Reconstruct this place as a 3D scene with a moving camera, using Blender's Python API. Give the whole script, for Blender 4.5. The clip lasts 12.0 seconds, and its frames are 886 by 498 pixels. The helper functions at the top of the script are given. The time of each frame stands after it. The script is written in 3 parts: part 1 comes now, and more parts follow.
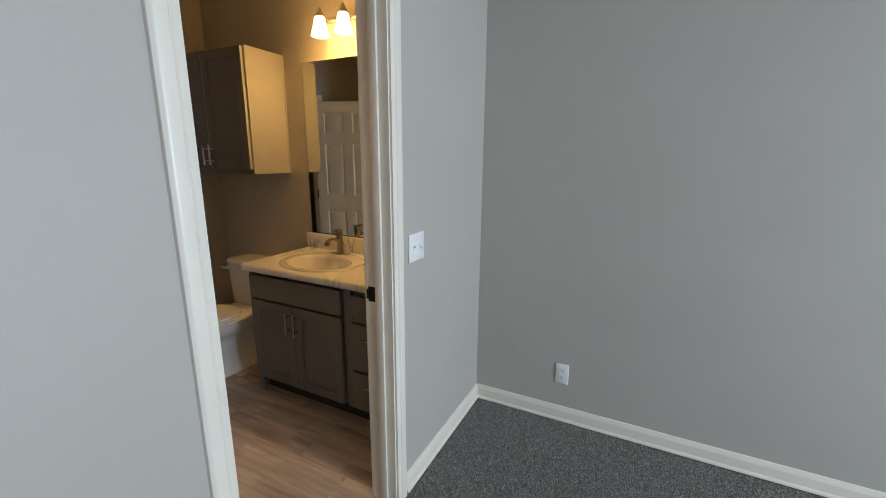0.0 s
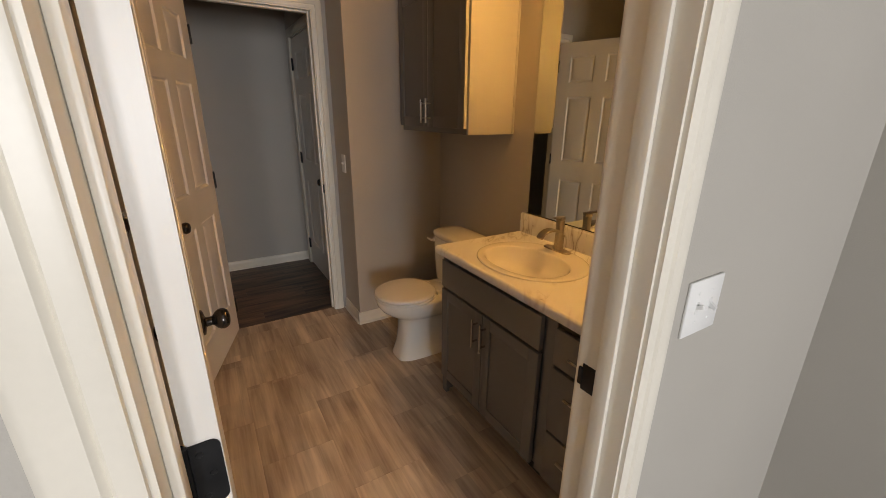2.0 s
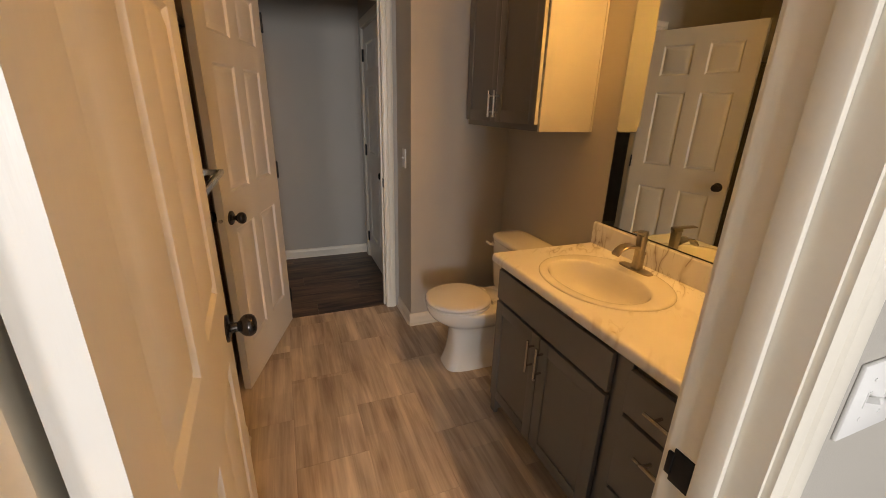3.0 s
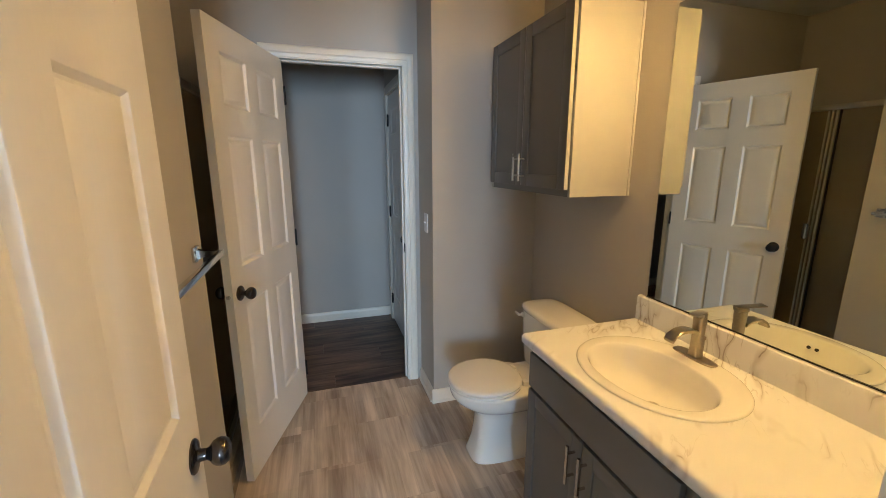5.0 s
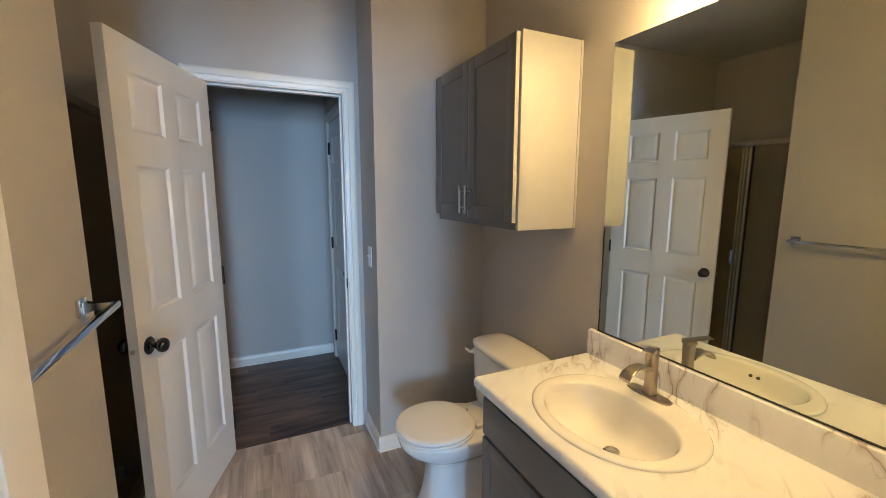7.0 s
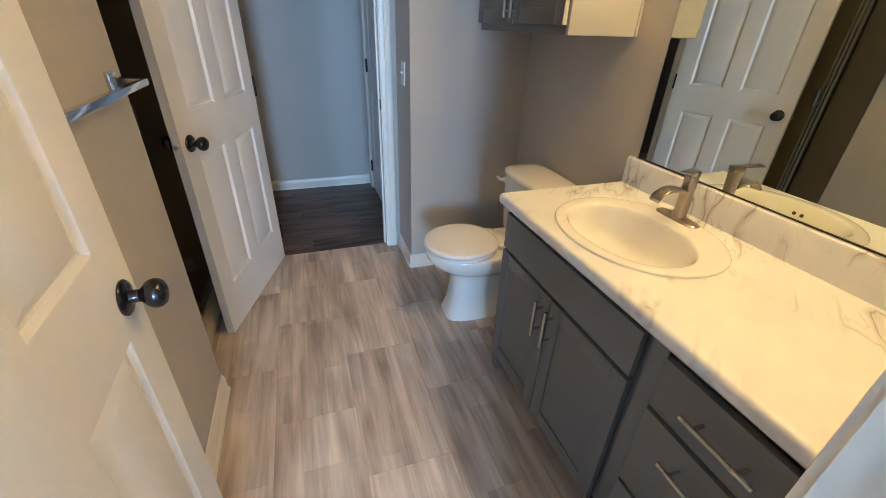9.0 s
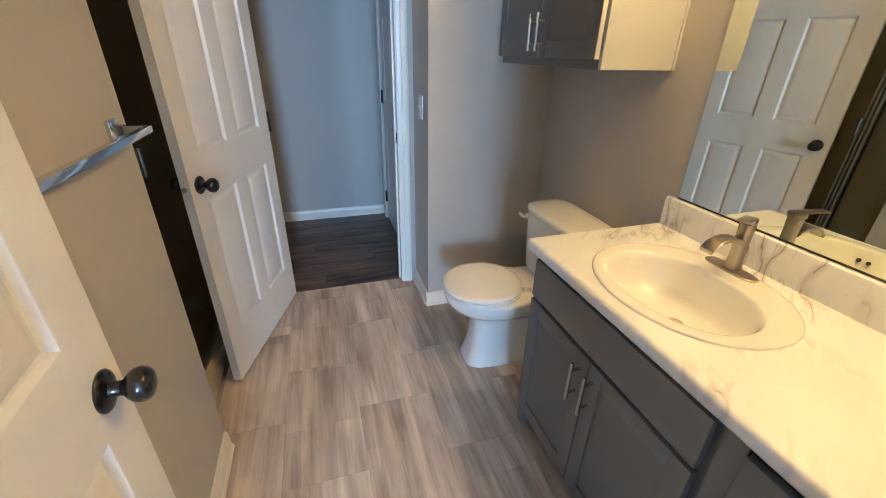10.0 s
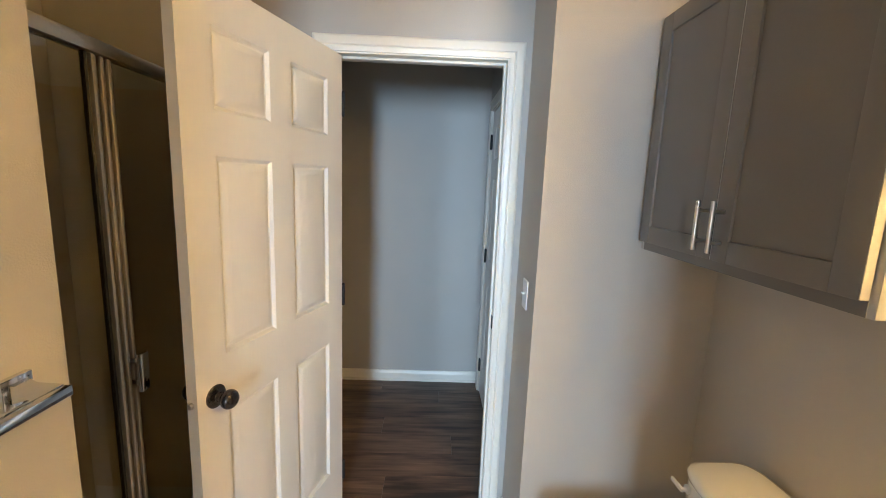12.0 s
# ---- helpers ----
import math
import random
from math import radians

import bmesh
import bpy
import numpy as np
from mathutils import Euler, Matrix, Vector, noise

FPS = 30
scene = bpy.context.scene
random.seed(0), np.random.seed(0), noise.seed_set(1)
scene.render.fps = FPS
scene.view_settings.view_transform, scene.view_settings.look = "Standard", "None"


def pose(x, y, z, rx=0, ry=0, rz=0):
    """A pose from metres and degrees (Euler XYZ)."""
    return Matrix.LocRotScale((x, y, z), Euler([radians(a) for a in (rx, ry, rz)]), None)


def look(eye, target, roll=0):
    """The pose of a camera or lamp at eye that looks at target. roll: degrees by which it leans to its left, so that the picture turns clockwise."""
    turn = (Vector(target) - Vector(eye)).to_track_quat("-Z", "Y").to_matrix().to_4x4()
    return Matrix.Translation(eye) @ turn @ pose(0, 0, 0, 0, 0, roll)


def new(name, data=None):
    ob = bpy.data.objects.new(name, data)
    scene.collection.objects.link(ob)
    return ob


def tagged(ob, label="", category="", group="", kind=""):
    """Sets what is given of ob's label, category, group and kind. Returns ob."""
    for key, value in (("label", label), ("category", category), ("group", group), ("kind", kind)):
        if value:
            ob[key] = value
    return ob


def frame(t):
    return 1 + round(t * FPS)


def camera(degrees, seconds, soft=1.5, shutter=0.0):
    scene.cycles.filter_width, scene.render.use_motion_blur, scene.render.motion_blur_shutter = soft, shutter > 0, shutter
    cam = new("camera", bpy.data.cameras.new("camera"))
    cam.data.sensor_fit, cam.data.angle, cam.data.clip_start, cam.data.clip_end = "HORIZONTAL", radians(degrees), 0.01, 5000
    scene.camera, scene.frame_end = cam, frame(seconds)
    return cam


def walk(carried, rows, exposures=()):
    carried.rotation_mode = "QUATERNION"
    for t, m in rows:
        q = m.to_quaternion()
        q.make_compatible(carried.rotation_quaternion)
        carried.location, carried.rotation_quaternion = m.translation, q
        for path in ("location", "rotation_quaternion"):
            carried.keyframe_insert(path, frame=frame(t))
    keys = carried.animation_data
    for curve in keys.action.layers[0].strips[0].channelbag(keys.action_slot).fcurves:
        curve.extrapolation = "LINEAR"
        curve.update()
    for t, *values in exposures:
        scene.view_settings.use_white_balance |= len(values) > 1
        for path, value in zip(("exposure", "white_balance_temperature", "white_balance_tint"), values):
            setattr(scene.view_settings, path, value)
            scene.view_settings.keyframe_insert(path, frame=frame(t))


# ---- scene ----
cam = camera(95.3, 12.0, 0.85)
PATH = [
    (0, (-0.269, 0.374, 1.447), (-1.139, 2.121, 1.007), 0.5),
    (0.5, (-0.411, 0.558, 1.45), (-1.562, 2.119, 0.962), 0.4),
    (1, (-0.52, 0.741, 1.433), (-1.892, 2.093, 0.897), 0.4),
    (1.5, (-0.602, 0.878, 1.441), (-2.126, 2.033, 0.855), 1.2),
    (2, (-0.731, 0.97, 1.439), (-2.359, 1.942, 0.803), 0.5),
    (2.5, (-0.836, 1.034, 1.429), (-2.537, 1.829, 0.739), 1.0),
    (4.5, (-0.953, 1.148, 1.448), (-2.814, 1.655, 0.918), 0.4),
    (5, (-1.051, 1.174, 1.48), (-2.92, 1.751, 1.058), -0.1),
    (5.5, (-1.13, 1.177, 1.492), (-2.981, 1.87, 1.185), -0.4),
    (6, (-1.183, 1.19, 1.502), (-3.008, 1.976, 1.275), -0.6),
    (6.5, (-1.17, 1.205, 1.513), (-2.979, 2.032, 1.299), -0.4),
    (8.5, (-1.127, 1.253, 1.393), (-2.82, 1.899, 0.547), 1.8),
    (9, (-1.122, 1.25, 1.362), (-2.768, 1.829, 0.384), 2.0),
    (9.5, (-1.147, 1.238, 1.356), (-2.799, 1.762, 0.357), 1.6),
    (10, (-1.273, 1.259, 1.388), (-2.984, 1.796, 0.502), 1.1),
    (10.5, (-1.457, 1.279, 1.458), (-3.24, 1.89, 0.791), 0.5),
    (11, (-1.573, 1.312, 1.507), (-3.425, 1.891, 1.023), 0.1),
    (11.5, (-1.711, 1.397, 1.525), (-3.64, 1.781, 1.157), 0.9),
    (12, (-1.854, 1.421, 1.533), (-3.828, 1.471, 1.218), 2.2),
]
LIGHTNESS = [(0, -0.14, 7150, 3), (1.5, -0.07, 8300, 9), (2.5, 0.16, 9400, 12), (4.3, 0.63, 9400, 6), (4.6, 0.66, 8000, 1), (5.0, 0.82, 5900, -4), (5.5, 0.92, 5050, -5),
             (6.5, 1.0, 4980, -5), (9.0, 1.09, 4930, -5), (10.5, 1.25, 4930, -5), (11.5, 1.46, 5200, -6), (12, 1.63, 5750, -6)]
walk(cam, [(t, look(eye, target, roll)) for t, eye, target, roll in PATH], LIGHTNESS)

# ---- light ----
world = bpy.data.worlds.new("sky")
scene.world = world
world.use_nodes = True
_sky = world.node_tree.nodes.new("ShaderNodeTexSky")
_sky.sky_type, _sky.sun_disc = "NISHITA", False
_sky.sun_elevation, _sky.sun_rotation = radians(40), radians(200)
world.node_tree.links.new(_sky.outputs[0], world.node_tree.nodes["Background"].inputs[0])
world.node_tree.nodes["Background"].inputs[1].default_value = 0.1


def window_light(name, m, w, h, watts, colour):
    lamp = bpy.data.lights.new(name, "AREA")
    lamp.shape, lamp.size, lamp.size_y, lamp.energy, lamp.color = "RECTANGLE", w, h, watts, colour
    ob = new(name, lamp)
    ob.matrix_world = m
    return ob


XW, YS = 4.20, -2.18                            # bedroom window wall, wall across from the outlet
EAST = ((-0.45, 0.30, 0.60, 2.10), (0.88, 1.60, 0.60, 2.10))  # y0, y1, z0, z1
DAYLIGHT = (0.735, 0.868, 1.15)
for (_y0, _y1, _z0, _z1), _watts in zip(EAST, (92, 116)):
    window_light("window_daylight", pose(XW - 0.02, (_y0 + _y1) / 2, (_z0 + _z1) / 2, 0, 90, 0), _z1 - _z0 - 0.1, _y1 - _y0 - 0.1, _watts, DAYLIGHT)

# ---- materials ----


def mat(name, colour, rough=0.5, metal=0.0, var=0.06, scale=6.0, bump=0.0, bump_scale=200.0, coat=0.0, stretch=(1, 1, 1), spread=0.0):
    """A painted or plain surface: two scales of tone variation, gloss variation and fine relief."""
    m = bpy.data.materials.new(name)
    m.use_nodes = True
    n, l = m.node_tree.nodes, m.node_tree.links
    b = n["Principled BSDF"]
    b.inputs["Metallic"].default_value = metal
    b.inputs["Coat Weight"].default_value = coat
    co = n.new("ShaderNodeTexCoord")
    mp = n.new("ShaderNodeMapping")
    mp.inputs["Scale"].default_value = stretch
    l.new(co.outputs["Object"], mp.inputs[0])
    big, fine = n.new("ShaderNodeTexNoise"), n.new("ShaderNodeTexNoise")
    big.inputs["Scale"].default_value, fine.inputs["Scale"].default_value = scale, bump_scale
    big.inputs["Detail"].default_value = 5
    fine.inputs["Detail"].default_value = 3
    l.new(mp.outputs[0], big.inputs[0])
    l.new(mp.outputs[0], fine.inputs[0])
    add = n.new("ShaderNodeMath")
    add.operation = "MULTIPLY_ADD"
    add.inputs[1].default_value = 0.35
    l.new(fine.outputs[0], add.inputs[0])
    l.new(big.outputs[0], add.inputs[2])
    ramp = n.new("ShaderNodeMapRange")
    ramp.inputs[1].default_value, ramp.inputs[2].default_value = 0.45, 0.95
    ramp.inputs[3].default_value, ramp.inputs[4].default_value = 1 - var, 1 + var
    l.new(add.outputs[0], ramp.inputs[0])
    val = ramp.outputs[0]
    if spread:
        info = n.new("ShaderNodeObjectInfo")
        r2 = n.new("ShaderNodeMapRange")
        r2.inputs[3].default_value, r2.inputs[4].default_value = 1 - spread, 1 + spread
        l.new(info.outputs["Random"], r2.inputs[0])
        mul = n.new("ShaderNodeMath")
        mul.operation = "MULTIPLY"
        l.new(val, mul.inputs[0])
        l.new(r2.outputs[0], mul.inputs[1])
        val = mul.outputs[0]
    mix = n.new("ShaderNodeVectorMath")
    mix.operation = "SCALE"
    mix.inputs[0].default_value = colour
    l.new(val, mix.inputs["Scale"])
    l.new(mix.outputs[0], b.inputs["Base Color"])
    rr = n.new("ShaderNodeMapRange")
    rr.inputs[3].default_value, rr.inputs[4].default_value = max(0.02, rough - 0.06), rough + 0.06
    l.new(big.outputs[0], rr.inputs[0])
    l.new(rr.outputs[0], b.inputs["Roughness"])
    if bump:
        bp = n.new("ShaderNodeBump")
        bp.inputs["Strength"].default_value = bump
        bp.inputs["Distance"].default_value = 0.002
        l.new(fine.outputs[0], bp.inputs["Height"])
        l.new(bp.outputs[0], b.inputs["Normal"])
    return m


def grain_mat(name, dark, light, axis, rough=0.45, per_piece=0.1, fine=1.0, strips=0.12):
    """Printed vinyl with long streaks along one axis; each piece takes its own cut of the pattern."""
    m = bpy.data.materials.new(name)
    m.use_nodes = True
    n, l = m.node_tree.nodes, m.node_tree.links
    b = n["Principled BSDF"]
    co, info = n.new("ShaderNodeTexCoord"), n.new("ShaderNodeObjectInfo")
    shift = n.new("ShaderNodeVectorMath")
    shift.operation = "MULTIPLY_ADD"
    shift.inputs[1].default_value = (17.0, 23.0, 31.0)
    l.new(info.outputs["Random"], shift.inputs[0])
    l.new(co.outputs["Object"], shift.inputs[2])
    outs = []
    for s, k in ((9, 0.22), (30 * fine, 0.10), (80 * fine, 0.05), (3, 0.6)):
        mp = n.new("ShaderNodeMapping")
        mp.inputs["Scale"].default_value = (s * k, s, s) if axis == "x" else (s, s * k, s)
        l.new(shift.outputs[0], mp.inputs[0])
        t = n.new("ShaderNodeTexNoise")
        t.inputs["Scale"].default_value, t.inputs["Detail"].default_value = 1.0, 4
        t.inputs["Distortion"].default_value = 0.4
        l.new(mp.outputs[0], t.inputs[0])
        outs.append(t.outputs[0])
    total = None
    for o, w in zip(outs, (0.30, 0.34, 0.18, 0.18)):
        a = n.new("ShaderNodeMath")
        a.operation = "MULTIPLY_ADD"
        a.inputs[1].default_value = w
        l.new(o, a.inputs[0])
        if total:
            l.new(total, a.inputs[2])
        else:
            a.inputs[2].default_value = 0
        total = a.outputs[0]
    ramp = n.new("ShaderNodeValToRGB")
    ramp.color_ramp.elements[0].position, ramp.color_ramp.elements[1].position = 0.39, 0.61
    ramp.color_ramp.elements[0].color, ramp.color_ramp.elements[1].color = (*dark, 1), (*light, 1)
    l.new(total, ramp.inputs[0])
    r2 = n.new("ShaderNodeMapRange")
    r2.inputs[3].default_value, r2.inputs[4].default_value = 1 - per_piece, 1 + per_piece
    l.new(info.outputs["Random"], r2.inputs[0])
    # printed strips inside a piece: each has its own tone
    snap = n.new("ShaderNodeVectorMath")
    snap.operation = "SNAP"
    snap.inputs[1].default_value = (0.33, 0.066, 9.0) if axis == "x" else (0.06, 0.9, 9.0)
    l.new(shift.outputs[0], snap.inputs[0])
    wn = n.new("ShaderNodeTexWhiteNoise")
    l.new(snap.outputs[0], wn.inputs[0])
    r3 = n.new("ShaderNodeMapRange")
    r3.inputs[3].default_value, r3.inputs[4].default_value = 1 - strips, 1 + strips
    l.new(wn.outputs[0], r3.inputs[0])
    m3 = n.new("ShaderNodeMath")
    m3.operation = "MULTIPLY"
    l.new(r2.outputs[0], m3.inputs[0])
    l.new(r3.outputs[0], m3.inputs[1])
    sc = n.new("ShaderNodeVectorMath")
    sc.operation = "SCALE"
    l.new(ramp.outputs[0], sc.inputs[0])
    l.new(m3.outputs[0], sc.inputs["Scale"])
    l.new(sc.outputs[0], b.inputs["Base Color"])
    rr = n.new("ShaderNodeMapRange")
    rr.inputs[3].default_value, rr.inputs[4].default_value = rough - 0.08, rough + 0.1
    l.new(total, rr.inputs[0])
    l.new(rr.outputs[0], b.inputs["Roughness"])
    bp = n.new("ShaderNodeBump")
    bp.inputs["Strength"].default_value, bp.inputs["Distance"].default_value = 0.15, 0.001
    l.new(total, bp.inputs["Height"])
    l.new(bp.outputs[0], b.inputs["Normal"])
    return m


def marble_mat(name):
    """White laminate printed with soft grey-brown veins that come in broken clusters."""
    m = bpy.data.materials.new(name)
    m.use_nodes = True
    n, l = m.node_tree.nodes, m.node_tree.links
    b = n["Principled BSDF"]
    co = n.new("ShaderNodeTexCoord")
    mp = n.new("ShaderNodeMapping")
    mp.vector_type = "TEXTURE"
    mp.inputs["Rotation"].default_value = (0, 0, radians(-50))
    mp.inputs["Location"].default_value = (0.35, 0.2, 0)
    mp.inputs["Scale"].default_value = (1.0, 0.30, 0.9)
    l.new(co.outputs["Object"], mp.inputs[0])

    def noise(scale, detail, dist, src):
        t = n.new("ShaderNodeTexNoise")
        t.inputs["Scale"].default_value, t.inputs["Detail"].default_value, t.inputs["Distortion"].default_value = scale, detail, dist
        l.new(src, t.inputs[0])
        return t.outputs[0]

    def ranged(v, a, c, lo, hi):
        r = n.new("ShaderNodeMapRange")
        r.interpolation_type = "SMOOTHSTEP"
        r.inputs[1].default_value, r.inputs[2].default_value, r.inputs[3].default_value, r.inputs[4].default_value = a, c, lo, hi
        l.new(v, r.inputs[0])
        return r.outputs[0]

    def math2(op, x, y):
        k = n.new("ShaderNodeMath")
        k.operation = op
        for i, v in enumerate((x, y)):
            if isinstance(v, float):
                k.inputs[i].default_value = v
            else:
                l.new(v, k.inputs[i])
        return k.outputs[0]

    warp = noise(2.2, 3, 0.0, co.outputs["Object"])
    ridge = math2("ABSOLUTE", math2("SUBTRACT", noise(3.8, 2.5, 0.2, mp.outputs[0]), 0.5), 0.0)
    fine = math2("ABSOLUTE", math2("SUBTRACT", noise(7.5, 3, 0.25, mp.outputs[0]), 0.5), 0.0)
    line = ranged(ridge, 0.0, 0.02, 1.0, 0.0)
    thin = ranged(fine, 0.0, 0.022, 0.45, 0.0)
    soft = ranged(ridge, 0.0, 0.065, 0.42, 0.0)
    where = ranged(warp, 0.44, 0.57, 0.0, 1.0)
    broken = ranged(noise(9, 3, 0.0, co.outputs["Object"]), 0.42, 0.58, 0.0, 1.0)
    vein = math2("MULTIPLY", math2("MAXIMUM", math2("MULTIPLY", math2("MAXIMUM", line, thin), broken), soft), where)
    cloud = ranged(noise(4, 4, 0.0, co.outputs["Object"]), 0.35, 0.8, 0.0, 0.10)
    amount = math2("MINIMUM", math2("ADD", math2("MULTIPLY", vein, 0.82), cloud), 1.0)
    mix = n.new("ShaderNodeMix")
    mix.data_type = "RGBA"
    mix.inputs[6].default_value, mix.inputs[7].default_value = (0.78, 0.795, 0.82, 1), (0.24, 0.205, 0.19, 1)
    l.new(amount, mix.inputs[0])
    l.new(mix.outputs[2], b.inputs["Base Color"])
    b.inputs["Roughness"].default_value = 0.32
    return m


def glass_mat(name, tint, rough=0.02, ior=1.45):
    m = bpy.data.materials.new(name)
    m.use_nodes = True
    b = m.node_tree.nodes["Principled BSDF"]
    b.inputs["Base Color"].default_value = (*tint, 1)
    b.inputs["Roughness"].default_value, b.inputs["Transmission Weight"].default_value, b.inputs["IOR"].default_value = rough, 1.0, ior
    return m


def glow_mat(name, colour, strength):
    m = bpy.data.materials.new(name)
    m.use_nodes = True
    b = m.node_tree.nodes["Principled BSDF"]
    b.inputs["Base Color"].default_value = (0.85, 0.82, 0.75, 1)
    b.inputs["Roughness"].default_value = 0.35
    b.inputs["Emission Color"].default_value, b.inputs["Emission Strength"].default_value = (*colour, 1), strength
    return m


WALL = mat("greige_wall_paint", (0.455, 0.43, 0.39), 0.55, var=0.03, scale=2.5, bump=0.25, bump_scale=260)
CEIL = mat("ceiling_paint", (0.62, 0.61, 0.58), 0.8, var=0.04, bump=0.5, bump_scale=90)
TRIM = mat("white_trim_paint", (0.79, 0.742, 0.652), 0.35, var=0.03, scale=5, bump=0.08, bump_scale=120)
DOOR = mat("white_door_paint", (0.76, 0.735, 0.69), 0.38, var=0.025, scale=4, bump=0.12, bump_scale=160, stretch=(1, 1, 0.12))
GREY = mat("grey_cabinet_paint", (0.165, 0.161, 0.156), 0.42, var=0.04, scale=5, bump=0.06, bump_scale=180)
# cabinet paint lightened: lamp light on sides and door edges put into the colour
LAMPLIT_SIDE = mat("lamplit_cabinet_side", (0.47, 0.47, 0.455), 0.45, var=0.03, scale=4, bump=0.05)
MARBLE = marble_mat("marble_laminate")
CERAMIC = mat("white_ceramic", (0.83, 0.82, 0.79), 0.10, var=0.015, scale=4, coat=0.4)
SINKMAT = mat("off_white_ceramic", (0.79, 0.785, 0.765), 0.12, var=0.015, scale=4, coat=0.4)
SEATMAT = mat("white_plastic", (0.81, 0.81, 0.80), 0.13, var=0.02)
NICKEL = mat("brushed_nickel", (0.42, 0.375, 0.32), 0.30, 1.0, var=0.08, scale=8, bump=0.1, bump_scale=240, stretch=(1, 1, 0.1))
CHROME = mat("chrome", (0.72, 0.73, 0.74), 0.10, 1.0, var=0.03)
STEEL = mat("satin_steel", (0.52, 0.50, 0.47), 0.28, 1.0, var=0.05)
SATIN = mat("satin_aluminium", (0.56, 0.51, 0.43), 0.3, 1.0, var=0.05, scale=8)
BRONZE = mat("dark_bronze", (0.075, 0.066, 0.062), 0.22, 0.85, var=0.25, scale=30)
BLACK = mat("black_metal", (0.02, 0.02, 0.021), 0.45, 0.6, var=0.2, scale=30)
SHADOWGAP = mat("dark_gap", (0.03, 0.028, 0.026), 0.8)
TILE = grain_mat("linear_grain_tile", (0.33, 0.254, 0.197), (0.70, 0.598, 0.492), "x", 0.42, 0.06, 0.85, 0.15)
PLANK = grain_mat("dark_wood_plank", (0.026, 0.015, 0.010), (0.26, 0.165, 0.112), "y", 0.38, 0.10, 0.7, 0.06)
GROUT = mat("floor_joint", (0.43, 0.36, 0.30), 0.8)
CARPET = mat("grey_carpet", (0.15, 0.146, 0.138), 0.95, var=0.35, scale=60, bump=1.0, bump_scale=420)
TUFT = mat("carpet_fibre", (0.33, 0.318, 0.298), 0.95, var=0.6, scale=75)
PLATE = mat("white_switch_plastic", (0.80, 0.80, 0.79), 0.35, var=0.01)
SURROUND = mat("shower_surround", (0.42, 0.355, 0.26), 0.35, var=0.06, scale=3)
GLASS = glass_mat("shower_glass", (0.80, 0.80, 0.74), 0.02, 1.33)
MIRROR = mat("mirror_silver", (0.74, 0.775, 0.72), 0.02, 1.0, var=0.0)
for _n in MIRROR.node_tree.nodes:
    if _n.type == "BSDF_PRINCIPLED":
        for _l in list(_n.inputs["Roughness"].links):
            MIRROR.node_tree.links.remove(_l)
        _n.inputs["Roughness"].default_value = 0.0
SHADE = glow_mat("lit_frosted_shade", (1.0, 0.54, 0.18), 31.0)
BULB = glow_mat("lit_bulb", (1.0, 0.54, 0.18), 118.0)

# ---- mesh helpers ----


def thing(name, label="", category="", group="", kind="", at=None):
    ob = new(name)
    if at is not None:
        ob.matrix_world = at
    return tagged(ob, label, category, group, kind)


def part(name, bm, material, parent=None, label="", smooth=True, angle=35):
    me = bpy.data.meshes.new(name)
    bmesh.ops.recalc_face_normals(bm, faces=bm.faces)
    bm.to_mesh(me)
    bm.free()
    me.materials.append(material)
    if smooth:
        me.shade_smooth()
        me.set_sharp_from_angle(angle=radians(angle))
    ob = new(name, me)
    if parent is not None:
        ob.parent = parent
    return tagged(ob, label)


def block(bm, x0, x1, y0, y1, z0, z1, r=0.0, seg=2):
    m = Matrix.LocRotScale(((x0 + x1) / 2, (y0 + y1) / 2, (z0 + z1) / 2), None, (x1 - x0, y1 - y0, z1 - z0))
    vs = bmesh.ops.create_cube(bm, size=1, matrix=m)["verts"]
    if r:
        es = {e for v in vs for e in v.link_edges}
        bmesh.ops.bevel(bm, geom=list(es), offset=r, segments=seg, profile=0.5, affect="EDGES")
    return bm


def blocks(*boxes, r=0.0):
    bm = bmesh.new()
    for b in boxes:
        block(bm, *b, r=r)
    return bm


def loft(bm, rings, cap0=True, cap1=True):
    rows = [[bm.verts.new(p) for p in ring] for ring in rings]
    n = len(rows[0])
    for a, b in zip(rows, rows[1:]):
        for i in range(n):
            bm.faces.new((a[i], a[(i + 1) % n], b[(i + 1) % n], b[i]))
    if cap0:
        bm.faces.new(rows[0][::-1])
    if cap1:
        bm.faces.new(rows[-1])
    return bm


def oval(cx, cy, z, hx, hy, n=40, p=2.0, egg=0.0):
    """A ring; p above 2 squares it, egg narrows the end towards -y."""
    out = []
    for i in range(n):
        a = 2 * math.pi * i / n
        c, s = math.cos(a), math.sin(a)
        x = math.copysign(abs(c) ** (2 / p), c)
        y = math.copysign(abs(s) ** (2 / p), s)
        w = 1 + egg * y if egg else 1
        out.append((cx + hx * x * w, cy + hy * y, z))
    return out


def lathe(bm, profile, m=Matrix(), n=24):
    rings = [[m @ Vector((r * math.cos(2 * math.pi * i / n), r * math.sin(2 * math.pi * i / n), z)) for i in range(n)] for r, z in profile]
    return loft(bm, rings)


def tube(bm, a, b, r, n=14):
    a, b = Vector(a), Vector(b)
    q = (b - a).to_track_quat("Z", "Y").to_matrix().to_4x4()
    m = Matrix.Translation(a) @ q
    return lathe(bm, [(r * 0.85, 0), (r, r * 0.15), (r, (b - a).length - r * 0.15), (r * 0.85, (b - a).length)], m, n)


